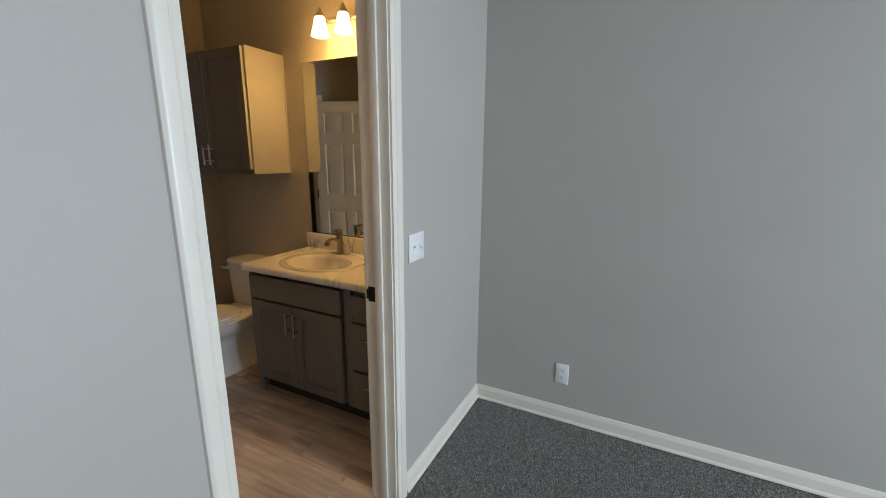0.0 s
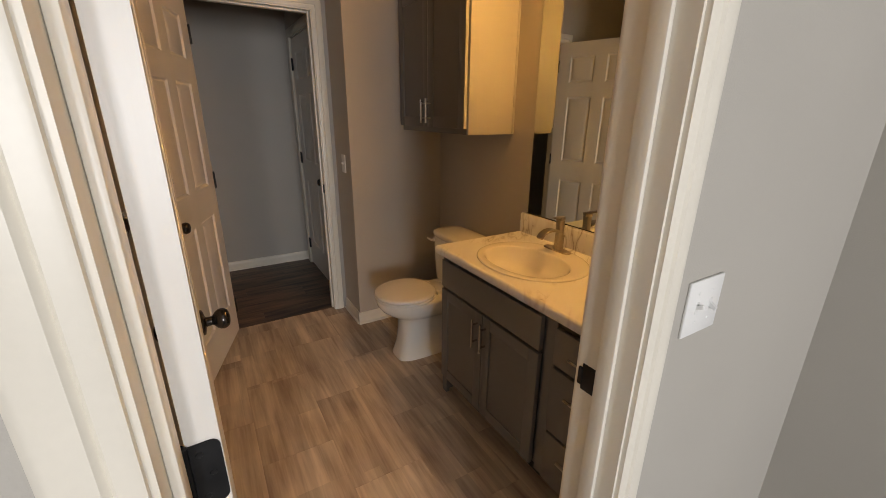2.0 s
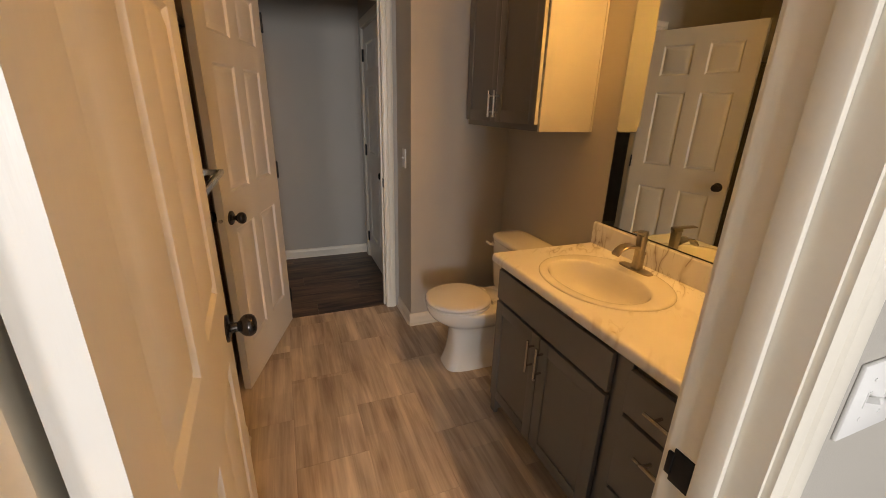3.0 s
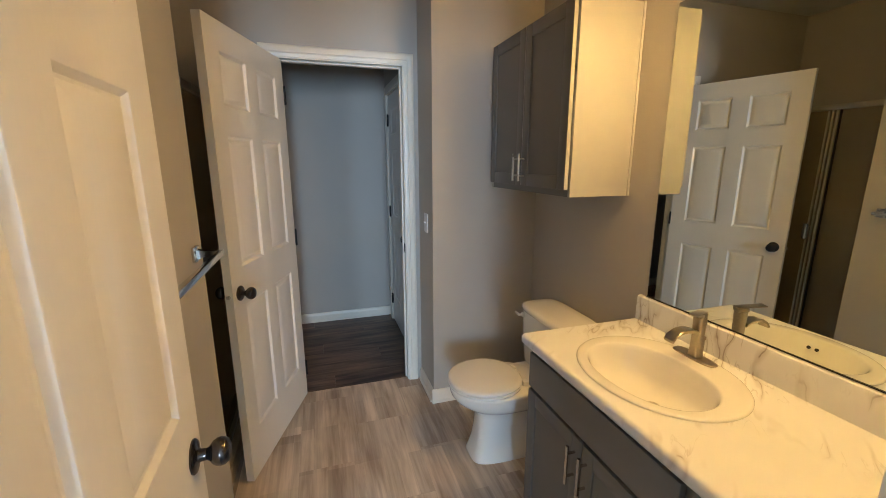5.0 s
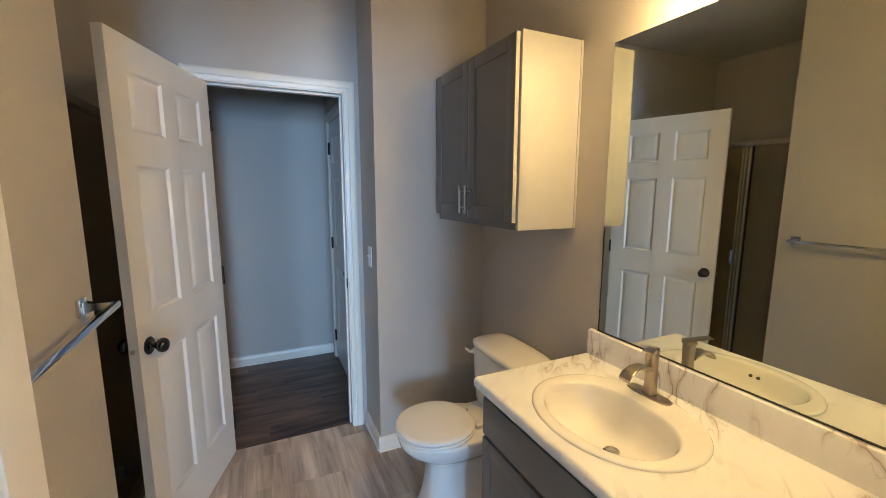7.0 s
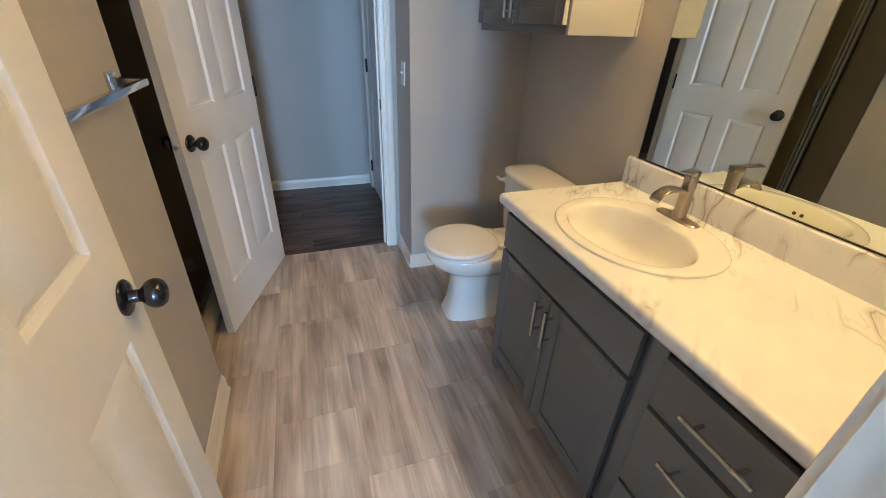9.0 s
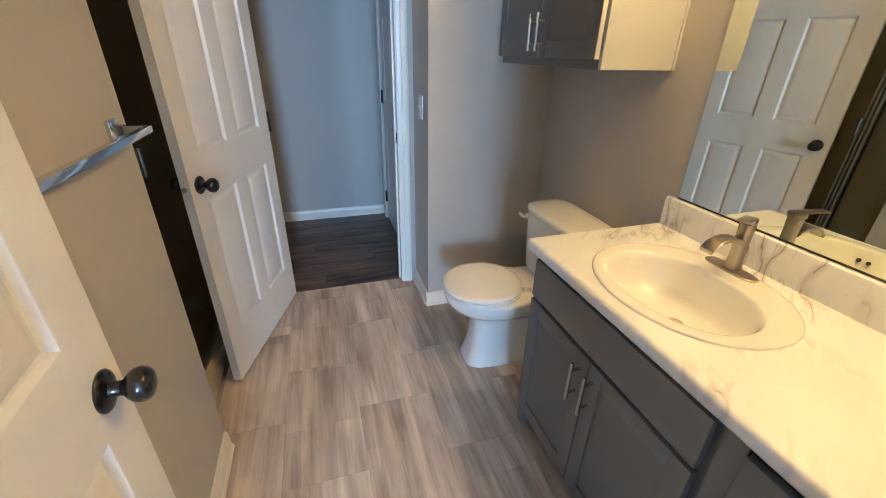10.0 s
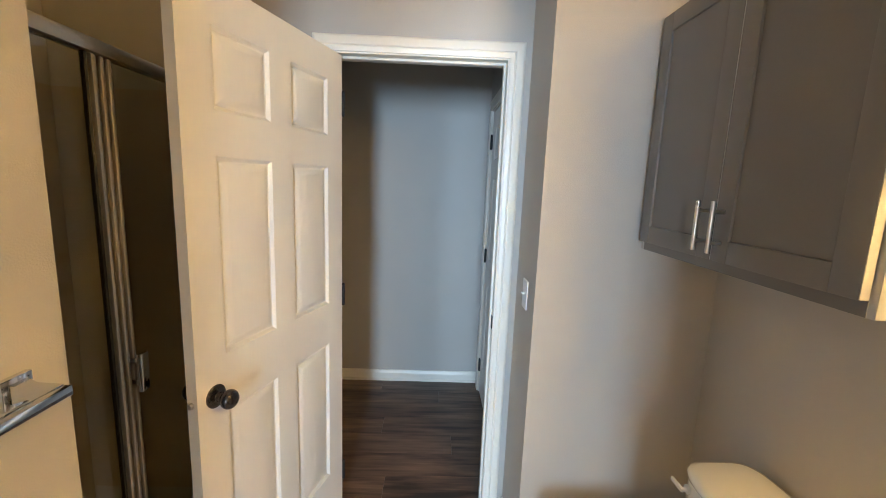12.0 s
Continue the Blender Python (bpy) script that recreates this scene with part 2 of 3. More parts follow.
def sweep(bm, outline, a, b, up=(0, 0, 1)):
    """Extrudes an outline (u out from the wall, v up) from a to b."""
    a, b = Vector(a), Vector(b)
    along = (b - a).normalized()
    upv = Vector(up)
    out = upv.cross(along)
    return loft(bm, [[p + out * u + upv * v for u, v in outline] for p in (a, b)])


# ---- plan: x runs through both doorways, y towards the mirror, z up ----
XB, XE = -1.08, -1.20        # entry wall: bedroom face, bathroom face
E0, E1 = 0.897, 1.578        # entry opening between the jambs
YM, YL = 2.45, 0.80          # mirror wall, towel wall
XC, YC = -3.255, 1.793       # boxed-out corner beside the toilet
XD, XH = -3.57, -3.685       # far doorway wall: bathroom face, hall face
D0, D1 = 0.985, 1.698        # far opening between the jambs
XF, YH = -4.845, 1.80        # hall end wall, hall side wall
XS = -2.52                   # end of the towel wall, where the shower begins
CEILZ, HEAD = 2.61, 2.035
J = 0.018                    # jamb lining


def setting(name, bm, material, label, category, smooth=False):
    return tagged(part(name, bm, material, None, "", smooth), label, category, "", "structure")


setting("wall_entry", blocks((XE, XB, -2.3, E0 - J, 0, CEILZ), (XE, XB, E1 + J, 2.60, 0, CEILZ), (XE, XB, E0 - J, E1 + J, HEAD + J, CEILZ)), WALL,
        "greige painted wall with the bathroom doorway", "wall")
setting("wall_mirror", blocks((XD - 0.115, XE, YM, 2.60, 0, CEILZ)), WALL, "greige painted wall behind vanity and toilet", "wall")
setting("wall_bedroom_north", blocks((XB, XW + 0.12, 2.48, 2.60, 0, CEILZ)), WALL, "plain grey painted bedroom wall with an outlet", "wall")
setting("wall_toilet_end", blocks((XD, XC, YC, YM, 0, CEILZ)), WALL, "boxed-out greige wall corner beside the toilet", "wall")
setting("wall_far_doorway", blocks((XH, XD, -0.24, D0 - J, 0, CEILZ), (XH, XD, D1 + J, YM, 0, CEILZ), (XH, XD, D0 - J, D1 + J, HEAD + J, CEILZ)), WALL,
        "greige wall with the doorway to the hall", "wall")
setting("wall_towel", blocks((XS, XE, 0.68, YL, 0, CEILZ), (XS, XS + 0.12, -0.12, 0.68, 0, CEILZ)), WALL, "greige painted wall with a towel bar", "wall")
setting("wall_shower_back", blocks((XD, XS + 0.12, -0.24, -0.12, 0, CEILZ)), WALL, "painted wall behind the shower", "wall")
setting("wall_hall_end", blocks((XF - 0.12, XF, -1.2, 1.92, 0, CEILZ)), WALL, "greige painted end wall of the hall", "wall")
HD0, HD1 = -4.700, -3.870
setting("wall_hall_side", blocks((XF, HD0 - J, YH, 1.92, 0, CEILZ), (HD1 + J, XH, YH, 1.92, 0, CEILZ), (HD0 - J, HD1 + J, YH, 1.92, HEAD + J, CEILZ)), WALL,
        "greige hall wall with a closed door", "wall")
setting("wall_hall_south", blocks((XF, XH, -1.2, -1.08, 0, CEILZ)), WALL, "plain greige wall closing the hall", "wall")
setting("wall_hall_return", blocks((XH, XD, -1.2, -0.24, 0, CEILZ)), WALL, "plain greige hall wall", "wall")
setting("wall_bedroom_south", blocks((XB, XW + 0.12, YS - 0.12, YS, 0, CEILZ)), WALL, "plain grey painted bedroom wall", "wall")
(WA, WB) = EAST
setting("wall_bedroom_east", blocks((XW, XW + 0.12, YS, WA[0], 0, CEILZ), (XW, XW + 0.12, WA[1], WB[0], 0, CEILZ), (XW, XW + 0.12, WB[1], 2.48, 0, CEILZ),
        *[(XW, XW + 0.12, w[0], w[1], 0, w[2]) for w in EAST], *[(XW, XW + 0.12, w[0], w[1], w[3], CEILZ) for w in EAST]), WALL, "grey painted bedroom wall with two windows", "wall")
setting("ceiling", blocks((XF - 0.12, XH, -1.2, 2.60, CEILZ + 0.002, CEILZ + 0.12), (XH, XS + 0.12, -0.24, 2.60, CEILZ + 0.002, CEILZ + 0.12), (XS + 0.12, XE, 0.68, 2.60, CEILZ + 0.002, CEILZ + 0.12), (XE, XW + 0.12, -2.3, 2.60, CEILZ + 0.002, CEILZ + 0.12)), CEIL, "flat painted ceiling", "ceiling")
setting("floor_slab", blocks((XF - 0.12, XH, -1.2, 2.60, -0.15, -0.006), (XH, XS + 0.12, -0.24, 2.60, -0.15, -0.006), (XS + 0.12, XE, 0.68, 2.60, -0.15, -0.006), (XE, XW + 0.12, -2.3, 2.60, -0.15, -0.006)), GROUT, "floor base under the coverings", "floor")


WINDOW_GLASS = glass_mat("window_glass", (1, 1, 1))


def window_unit(name, m, w, z0, z1):
    """A sash window of width w, its inside facing -x."""
    u = thing(name, "white framed bedroom window in daylight", "window", kind="structure", at=m)
    h = w / 2
    for nm, b in (("jamb", (-0.05, 0.05, -h, 0.05 - h, z0, z1)), ("jamb", (-0.05, 0.05, h - 0.05, h, z0, z1)), ("head", (-0.05, 0.05, 0.05 - h, h - 0.05, z1 - 0.05, z1)),
                  ("sill", (-0.09, 0.05, 0.05 - h, h - 0.05, z0, z0 + 0.04)), ("meeting_rail", (-0.03, 0.03, 0.05 - h, h - 0.05, 1.40, 1.44))):
        part(nm, blocks(b, r=0.004), TRIM, u)
    for a, c in ((z0 + 0.04, 1.40), (1.44, z1 - 0.05)):
        p = part("pane", blocks((-0.003, 0.003, 0.05 - h, h - 0.05, a, c)), WINDOW_GLASS, u, smooth=False)
        p.visible_shadow = False


window_unit("window_1", pose(XW + 0.06, (WA[0] + WA[1]) / 2, 0), WA[1] - WA[0], WA[2], WA[3])
window_unit("window_2", pose(XW + 0.06, (WB[0] + WB[1]) / 2, 0), WB[1] - WB[0], WB[2], WB[3])

# ---- floors ----


def rolled(name, label, x0, x1, y0, y1):
    """Carpet sheet with a rough, tufted top."""
    bm = bmesh.new()
    block(bm, x0, x1, y0, y1, -0.006, 0.004)
    return setting(name, bm, CARPET, label, "carpet")


rolled("floor_carpet", "grey cut-pile bedroom carpet", XB - 0.045, XW, -2.18, 2.48)

# ---- trim ----
BASE = [(0, 0), (0.021, 0), (0.020, 0.008), (0.016, 0.014), (0.013, 0.016), (0.013, 0.060), (0.010, 0.072), (0.006, 0.083), (0, 0.085)]


def baseboard(a, b, label="white painted baseboard", lift=0.0):
    """Runs along a wall; the room lies to the left of the way from a to b."""
    bm = bmesh.new()
    sweep(bm, BASE, (*a, lift), (*b, lift))
    return setting("baseboard", bm, TRIM, label, "baseboard")


CW = 0.061
baseboard((XB, E0 - 0.006 - CW), (XB, -2.18), lift=0.012)
baseboard((XB, 2.48), (XB, E1 + 0.006 + CW), lift=0.012)
baseboard((XW - 0.001, 2.48), (XB + 0.013, 2.48), lift=0.012)
baseboard((XC, YM), (XC, YC - 0.013))
baseboard((XC, YC), (XD + 0.018, YC))
baseboard((XS, YL), (XE - 0.015, YL))
baseboard((XE, YL + 0.013), (XE, E0 - 0.006 - CW))
baseboard((XF, 1.80), (XF, -1.08))
baseboard((XD, D0 - 0.006 - CW), (XD, 0.81))

# casing cross-section: across the board, and how far it stands off the wall
CAS = [(0, 0.0), (0, 0.009), (0.006, 0.011), (0.018, 0.012), (0.021, 0.009), (0.026, 0.0145), (0.050, 0.0165), (0.056, 0.015), (0.061, 0.010), (0.061, 0.0)]


def casing(bm, face, y0, y1, top, sign):
    """Three mitred boards round an opening in a wall across x; sign: the way that they face."""
    def run(pts):
        rings = []
        for base, across in pts:
            rings.append([Vector(base) + Vector(across) * u + Vector((sign * v, 0, 0)) for u, v in CAS])
        loft(bm, rings)
    r = 0.006
    run([((face, y0 - r, 0), (0, -1, 0)), ((face, y0 - r, top + r), (0, -1, 1))])
    run([((face, y1 + r, top + r), (0, 1, 1)), ((face, y1 + r, 0), (0, 1, 0))])
    run([((face, y0 - r, top + r), (0, -1, 1)), ((face, y1 + r, top + r), (0, 1, 1))])


def door_frame(name, x0, x1, y0, y1, top, stop_x, label):
    f = thing(name, label, "door frame", kind="structure")
    part("jamb", blocks((x0, x1, y0 - J, y0, 0, top)), TRIM, f, smooth=False)
    part("jamb", blocks((x0, x1, y1, y1 + J, 0, top)), TRIM, f, smooth=False)
    part("head_jamb", blocks((x0, x1, y0 - J, y1 + J, top, top + J)), TRIM, f, smooth=False)
    for nm, b in (("door_stop", (stop_x - 0.017, stop_x + 0.017, y0, y0 + 0.011, 0, top)), ("door_stop", (stop_x - 0.017, stop_x + 0.017, y1 - 0.011, y1, 0, top)),
                  ("door_stop", (stop_x - 0.017, stop_x + 0.017, y0 + 0.011, y1 - 0.011, top - 0.011, top))):
        part(nm, blocks(b, r=0.003), TRIM, f)
    for face, sign in ((x0, -1), (x1, 1)):
        bm = bmesh.new()
        casing(bm, face, y0, y1, top, sign)
        part("casing", bm, TRIM, f)
    return f


entry_frame = door_frame("door_frame_1", XE, XB, E0, E1, HEAD, -1.135, "white painted bathroom door frame with moulded casing")
far_frame = door_frame("door_frame_2", XH, XD, D0, D1, HEAD, -3.625, "white painted hall door frame with moulded casing")


def strike(parent, x, y, z):
    bm = blocks((x - 0.016, x + 0.016, y - 0.0015, y + 0.0015, z - 0.03, z + 0.03), r=0.001)
    block(bm, x - 0.024, x - 0.014, y - 0.004, y + 0.002, z - 0.02, z + 0.02, r=0.002)
    part("strike_plate", bm, BLACK, parent, "black strike plate")


strike(entry_frame, -1.172, E1 - 0.001, 0.932)
strike(far_frame, -3.598, D1 - 0.001, 0.93)

# ---- doors ----


def leaf_mesh(w, h, t=0.035):
    """Moulded six-panel leaf; hinge edge at x = 0, thickness from y = 0 to -t."""
    st, mu = 0.100 * w / 0.74, 0.098 * w / 0.74
    pw = (w - 2 * st - mu) / 2
    xs = [0, st, st + pw, st + pw + mu, w - st, w]
    zs = [0, 0.225, 0.845, 1.015, 1.575, 1.690, 1.905, h]
    bm = bmesh.new()
    for y in (0.0, -t):
        grid = [[bm.verts.new((x, y, z)) for z in zs] for x in xs]
        panels = []
        for i in range(5):
            for k in range(7):
                f = bm.faces.new((grid[i][k], grid[i + 1][k], grid[i + 1][k + 1], grid[i][k + 1]))
                if i in (1, 3) and k in (1, 3, 5):
                    panels.append(f)
        s = 1 if y == 0 else -1
        bm.normal_update()
        for f in panels:
            if f.normal.y * s < 0:
                f.normal_flip()
        for th, d in ((0.003, -0.001), (0.009, -0.0085), (0.005, -0.001), (0.022, 0.008), (0.002, 0.0005)):
            bmesh.ops.inset_individual(bm, faces=panels, thickness=th, depth=d, use_even_offset=True)
    bound = [e for e in bm.edges if e.is_boundary]
    bmesh.ops.bridge_loops(bm, edges=bound)
    return bm


def knob(parent, x, y, z, sign, name="knob"):
    m = Matrix.Translation((x, y, z)) @ pose(0, 0, 0, -90 * sign, 0, 0)
    bm = bmesh.new()
    lathe(bm, [(0.033, 0), (0.0335, 0.003), (0.031, 0.006), (0.024, 0.008), (0.014, 0.010), (0.012, 0.014), (0.0115, 0.024), (0.015, 0.029), (0.0215, 0.034), (0.0260, 0.041),
               (0.0275, 0.049), (0.0260, 0.056), (0.021, 0.0625), (0.012, 0.066), (0.003, 0.067)], m, 28)
    return part(name, bm, BRONZE, parent, "dark bronze knob")


def hinge(parent, z, y=0.0, h=0.089):
    bm = bmesh.new()
    lathe(bm, [(0.003, -0.006), (0.0062, -0.002), (0.0062, h + 0.002), (0.003, h + 0.006)], Matrix.Translation((-0.004, 0.004 + y, z - h / 2)), 12)
    rim = [(0.001, -h / 2)] + [(-0.024 - 0.010 * math.sin(q), s * (h / 2 - 0.010 + 0.010 * math.cos(q))) for s, qs in ((-1, (0, 0.4, 0.8, 1.2, 1.57)), (1, (1.57, 1.2, 0.8, 0.4, 0))) for q in qs] + [(0.001, h / 2)]
    loft(bm, [[(-0.0025 + k, y + u, z + v) for u, v in rim] for k in (0, 0.002)])
    for u, v in ((-0.012, -0.03), (-0.022, 0.0), (-0.012, 0.03)):
        lathe(bm, [(0.0042, 0), (0.0035, 0.0006), (0.001, 0.0003)], Matrix.Translation((-0.0025, y + u, z + v)) @ pose(0, 0, 0, 0, -90, 0), 10)
    part("hinge", bm, BLACK, parent, "black butt hinge")


def six_panel_door(name, m, w, label, t=0.035, knobs=True, h=2.015):
    d = thing(name, label, "door", kind="structure", at=m)
    part("door_leaf", leaf_mesh(w, h, t), DOOR, d, angle=20)
    if knobs:
        knob(d, w - 0.060, 0.0, 0.908, 1)
        knob(d, w - 0.060, -t, 0.908, -1)
    bm = bmesh.new()
    tube(bm, (w, -t / 2, 0.908), (w + 0.011, -t / 2, 0.908), 0.0085)
    part("latch", bm, STEEL, d, "steel latch")
    for z in (0.18, 1.03, 1.83):
        hinge(d, z)
    return d


def door_pose(hx, hy, tx, ty, z=0.012):
    return pose(hx, hy, z, 0, 0, math.degrees(math.atan2(ty - hy, tx - hx)))


bath_door = six_panel_door("door_1", pose(-1.180, 0.942, 0.012, 0, 0, 180 + 2.7) @ Matrix.Translation((0, 0.035, 0)), 0.728, "white six-panel bathroom door standing wide open")
hall_side_door = six_panel_door("door_2", door_pose(-3.578, 1.030, -2.867, 0.805), 0.745, "white six-panel door standing half open beside the shower")
hall_door = six_panel_door("door_3", pose(HD0 + 0.003, YH + 0.002, 0.012) @ Matrix.Translation((0, 0.037, 0)), HD1 - HD0 - 0.006, "closed white six-panel hall door")

# ---- vanity ----


def bar_pull(parent, a, b, out, r=0.0055):
    """A straight bar on two posts; out: the way it stands off."""
    a, b, out = Vector(a), Vector(b), Vector(out)
    h = part("handle", tube(bmesh.new(), a + out * 0.03, b + out * 0.03, r), STEEL, parent, "satin steel bar handle")
    for k in (0.2, 0.8):
        p = a.lerp(b, k)
        part("post", tube(bmesh.new(), p, p + out * 0.028, r * 0.8, 10), STEEL, h)
    return h


def shaker(x0, x1, z0, z1, y, t=0.019, fw=0.052, rec=0.007):
    """Frame-and-panel front facing -y; y is its outer face."""
    bm = bmesh.new()
    b = 0.0015
    block(bm, x0, x0 + fw, y, y + t, z0, z1, r=b)
    block(bm, x1 - fw, x1, y, y + t, z0, z1, r=b)
    block(bm, x0 + fw, x1 - fw, y, y + t, z0, z0 + fw, r=b)
    block(bm, x0 + fw, x1 - fw, y, y + t, z1 - fw, z1, r=b)
    block(bm, x0 + fw, x1 - fw, y + rec, y + t - 0.002, z0 + fw, z1 - fw)
    return bm


VX0, VX1, VY, TOP = -2.338, -1.202, 1.935, 0.830


def vanity():
    v = thing("vanity_cabinet", "grey painted vanity with two doors and three drawers", "cabinet")
    part("body", blocks((VX0, VX0 + 0.018, VY + 0.002, YM - 0.002, 0.0, TOP - 0.041), (VX1 - 0.018, VX1, VY + 0.002, YM - 0.002, 0.0, TOP - 0.041),
                        (VX0 + 0.018, VX1 - 0.018, YM - 0.02, YM - 0.002, 0.1, TOP - 0.041), (VX0 + 0.018, VX1 - 0.018, VY + 0.02, YM - 0.02, 0.10, 0.118)), GREY, v, smooth=False)
    # face frame
    ry = VY + 0.014
    part("face_frame", blocks((VX0, VX0 + 0.04, VY, VY + 0.019, 0.0, TOP - 0.041), (VX1 - 0.05, VX1, VY, VY + 0.019, 0.10, TOP - 0.041), (-1.620, -1.574, VY - 0.004, VY + 0.019, 0.10, TOP - 0.046),
                              (VX0 + 0.04, -1.620, ry, ry + 0.012, 0.10, TOP - 0.041), (-1.574, VX1 - 0.05, ry, ry + 0.012, 0.10, TOP - 0.041)), GREY, v, smooth=False)
    part("toe_kick", blocks((VX0 + 0.018, VX1 - 0.018, VY + 0.06, VY + 0.075, 0.0, 0.10)), SHADOWGAP, v, "dark recessed toe kick", smooth=False)
    y = VY - 0.020
    part("false_front", blocks((-2.320, -1.636, y, VY - 0.001, 0.630, 0.768), r=0.0025), GREY, v)
    for x0, x1, hx in ((-2.320, -1.981, -2.012), (-1.976, -1.636, -1.952)):
        d = part("door", shaker(x0, x1, 0.112, 0.616, y), GREY, v)
        bar_pull(d, (hx, y, 0.452), (hx, y, 0.592), (0, -1, 0))
    for z0, z1, hz in ((0.618, 0.758, 0.692), (0.342, 0.604, 0.540), (0.112, 0.330, 0.272)):
        d = part("drawer", blocks((-1.568, -1.232, y, VY - 0.001, z0, z1), r=0.0025), GREY, v)
        bar_pull(d, (-1.478, y, hz), (-1.322, y, hz), (0, -1, 0))
    return v


vanity()
SX, SY, SA, SB = -1.968, 2.160, 0.262, 0.222   # basin: centre and half axes


def worktop():
    w = thing("countertop", "white marble-look laminate vanity top with backsplash", "countertop")
    bm = bmesh.new()
    x0, x1, yf, yb, t = -2.354, XE - 0.001, 1.915, 2.430, 0.040
    hx0, hx1, hy0, hy1 = SX - 0.27, SX + 0.27, 1.945, 2.420
    n = 64
    # top round the cut-out: a ring between an ellipse and a rectangle
    angs = sorted([2 * math.pi * i / n for i in range(n)] + [math.atan2(cy - SY, cx - SX) % (2 * math.pi) for cx in (hx0, hx1) for cy in (hy0, hy1)])
    inner, outer, low = [], [], []
    for a in angs:
        c, s = math.cos(a), math.sin(a)
        k = min(((hx1 - SX) / c if c > 1e-9 else 1e9), ((hx0 - SX) / c if c < -1e-9 else 1e9), ((hy1 - SY) / s if s > 1e-9 else 1e9), ((hy0 - SY) / s if s < -1e-9 else 1e9))
        inner.append(bm.verts.new((SX + (SA - 0.012) * c, SY + (SB - 0.012) * s, TOP)))
        low.append(bm.verts.new((SX + (SA - 0.012) * c, SY + (SB - 0.012) * s, TOP - t)))
        outer.append(bm.verts.new((SX + k * c, SY + k * s, TOP)))
    m = len(angs)
    for i in range(m):
        j = (i + 1) % m
        bm.faces.new((inner[i], inner[j], outer[j], outer[i]))
        bm.faces.new((inner[j], inner[i], low[i], low[j]))
    for a, b, c, d in ((x0, hx0, hy0, hy1), (hx1, x1, hy0, hy1), (x0, x1, yf, hy0), (x0, x1, hy1, yb)):
        bm.faces.new([bm.verts.new(p) for p in ((a, c, TOP), (b, c, TOP), (b, d, TOP), (a, d, TOP))])
    # rolled front edge and end
    nose = [(0, 0)] + [(0.014 * math.sin(q) + 0.006, -0.014 + 0.014 * math.cos(q)) for q in (0, 0.4, 0.8, 1.2, 1.57)] + [(0.020, -0.028), (0.016, -0.036), (0.008, -0.040), (0, -0.040)]
    loft(bm, [[(x, yf - u, TOP + v) for u, v in nose] for x in (x0, x1)])
    bm.faces.new([bm.verts.new(p) for p in ((x0, yf, TOP), (x0, yb, TOP), (x0, yb, TOP - t), (x0, yf, TOP - t))])
    part("top", bm, MARBLE, w, angle=40)
    bm = bmesh.new()
    prof = [(0, 0), (0.019, 0), (0.019, 0.092), (0.016, 0.100), (0.010, 0.104), (0, 0.104)]
    loft(bm, [[(x, YM - 0.001 - u, TOP + v) for u, v in prof] for x in (x0, x1)])
    part("backsplash", bm, MARBLE, w)
    return w


worktop()


def sink():
    s = thing("sink", "off-white oval drop-in basin set into the counter", "sink")
    z = TOP
    rings = []
    for a, dz in ((0.0, 0.0005), (0.0, 0.0035), (-0.002, 0.006), (-0.006, 0.0075), (-0.012, 0.0080), (-0.020, 0.0078)):
        rings.append(oval(SX, SY, z + dz, SA + a, SB + a, 72, 2.05))
    for hx, hy, dz, cy in ((0.2065, 0.152, 0.0072, 2.132), (0.2025, 0.148, 0.0060, 2.132), (0.1985, 0.144, 0.001, 2.132), (0.194, 0.1395, -0.012, 2.133), (0.183, 0.130, -0.045, 2.136), (0.166, 0.116, -0.078, 2.141),
                           (0.138, 0.095, -0.100, 2.149), (0.095, 0.066, -0.112, 2.157), (0.05, 0.04, -0.118, 2.163), (0.021, 0.021, -0.121, 2.166)):
        rings.append(oval(SX, cy - 0.004, z + dz, hx * 1.045, hy * 1.03, 72, 2.15))
    part("bowl", loft(bmesh.new(), rings, False, False), SINKMAT, s, angle=60)
    cx, cy = SX, 2.166
    bm = bmesh.new()
    lathe(bm, [(0.0225, 0), (0.0225, 0.002), (0.019, 0.003), (0.016, 0.0005), (0.0155, -0.012), (0.002, -0.014)], Matrix.Translation((cx, cy, z - 0.1215)), 28)
    d = part("drain", bm, STEEL, s, "steel drain ring")
    bm = bmesh.new()
    lathe(bm, [(0.003, 0), (0.012, 0.001), (0.0125, 0.004), (0.010, 0.006), (0.001, 0.0065)], Matrix.Translation((cx, cy, z - 0.126)), 20)
    part("stopper", bm, STEEL, d)
    for dx in (-0.013, 0.013):
        bm = bmesh.new()
        lathe(bm, [(0.0062, 0), (0.0062, 0.003), (0.001, 0.0032)], Matrix.Translation((SX + dx, 2.1345 - 0.1345, z - 0.028)) @ pose(0, 0, 0, -72, 0, 0), 14)
        part("overflow_hole", bm, SHADOWGAP, s, "dark overflow hole")
    return s


sink()


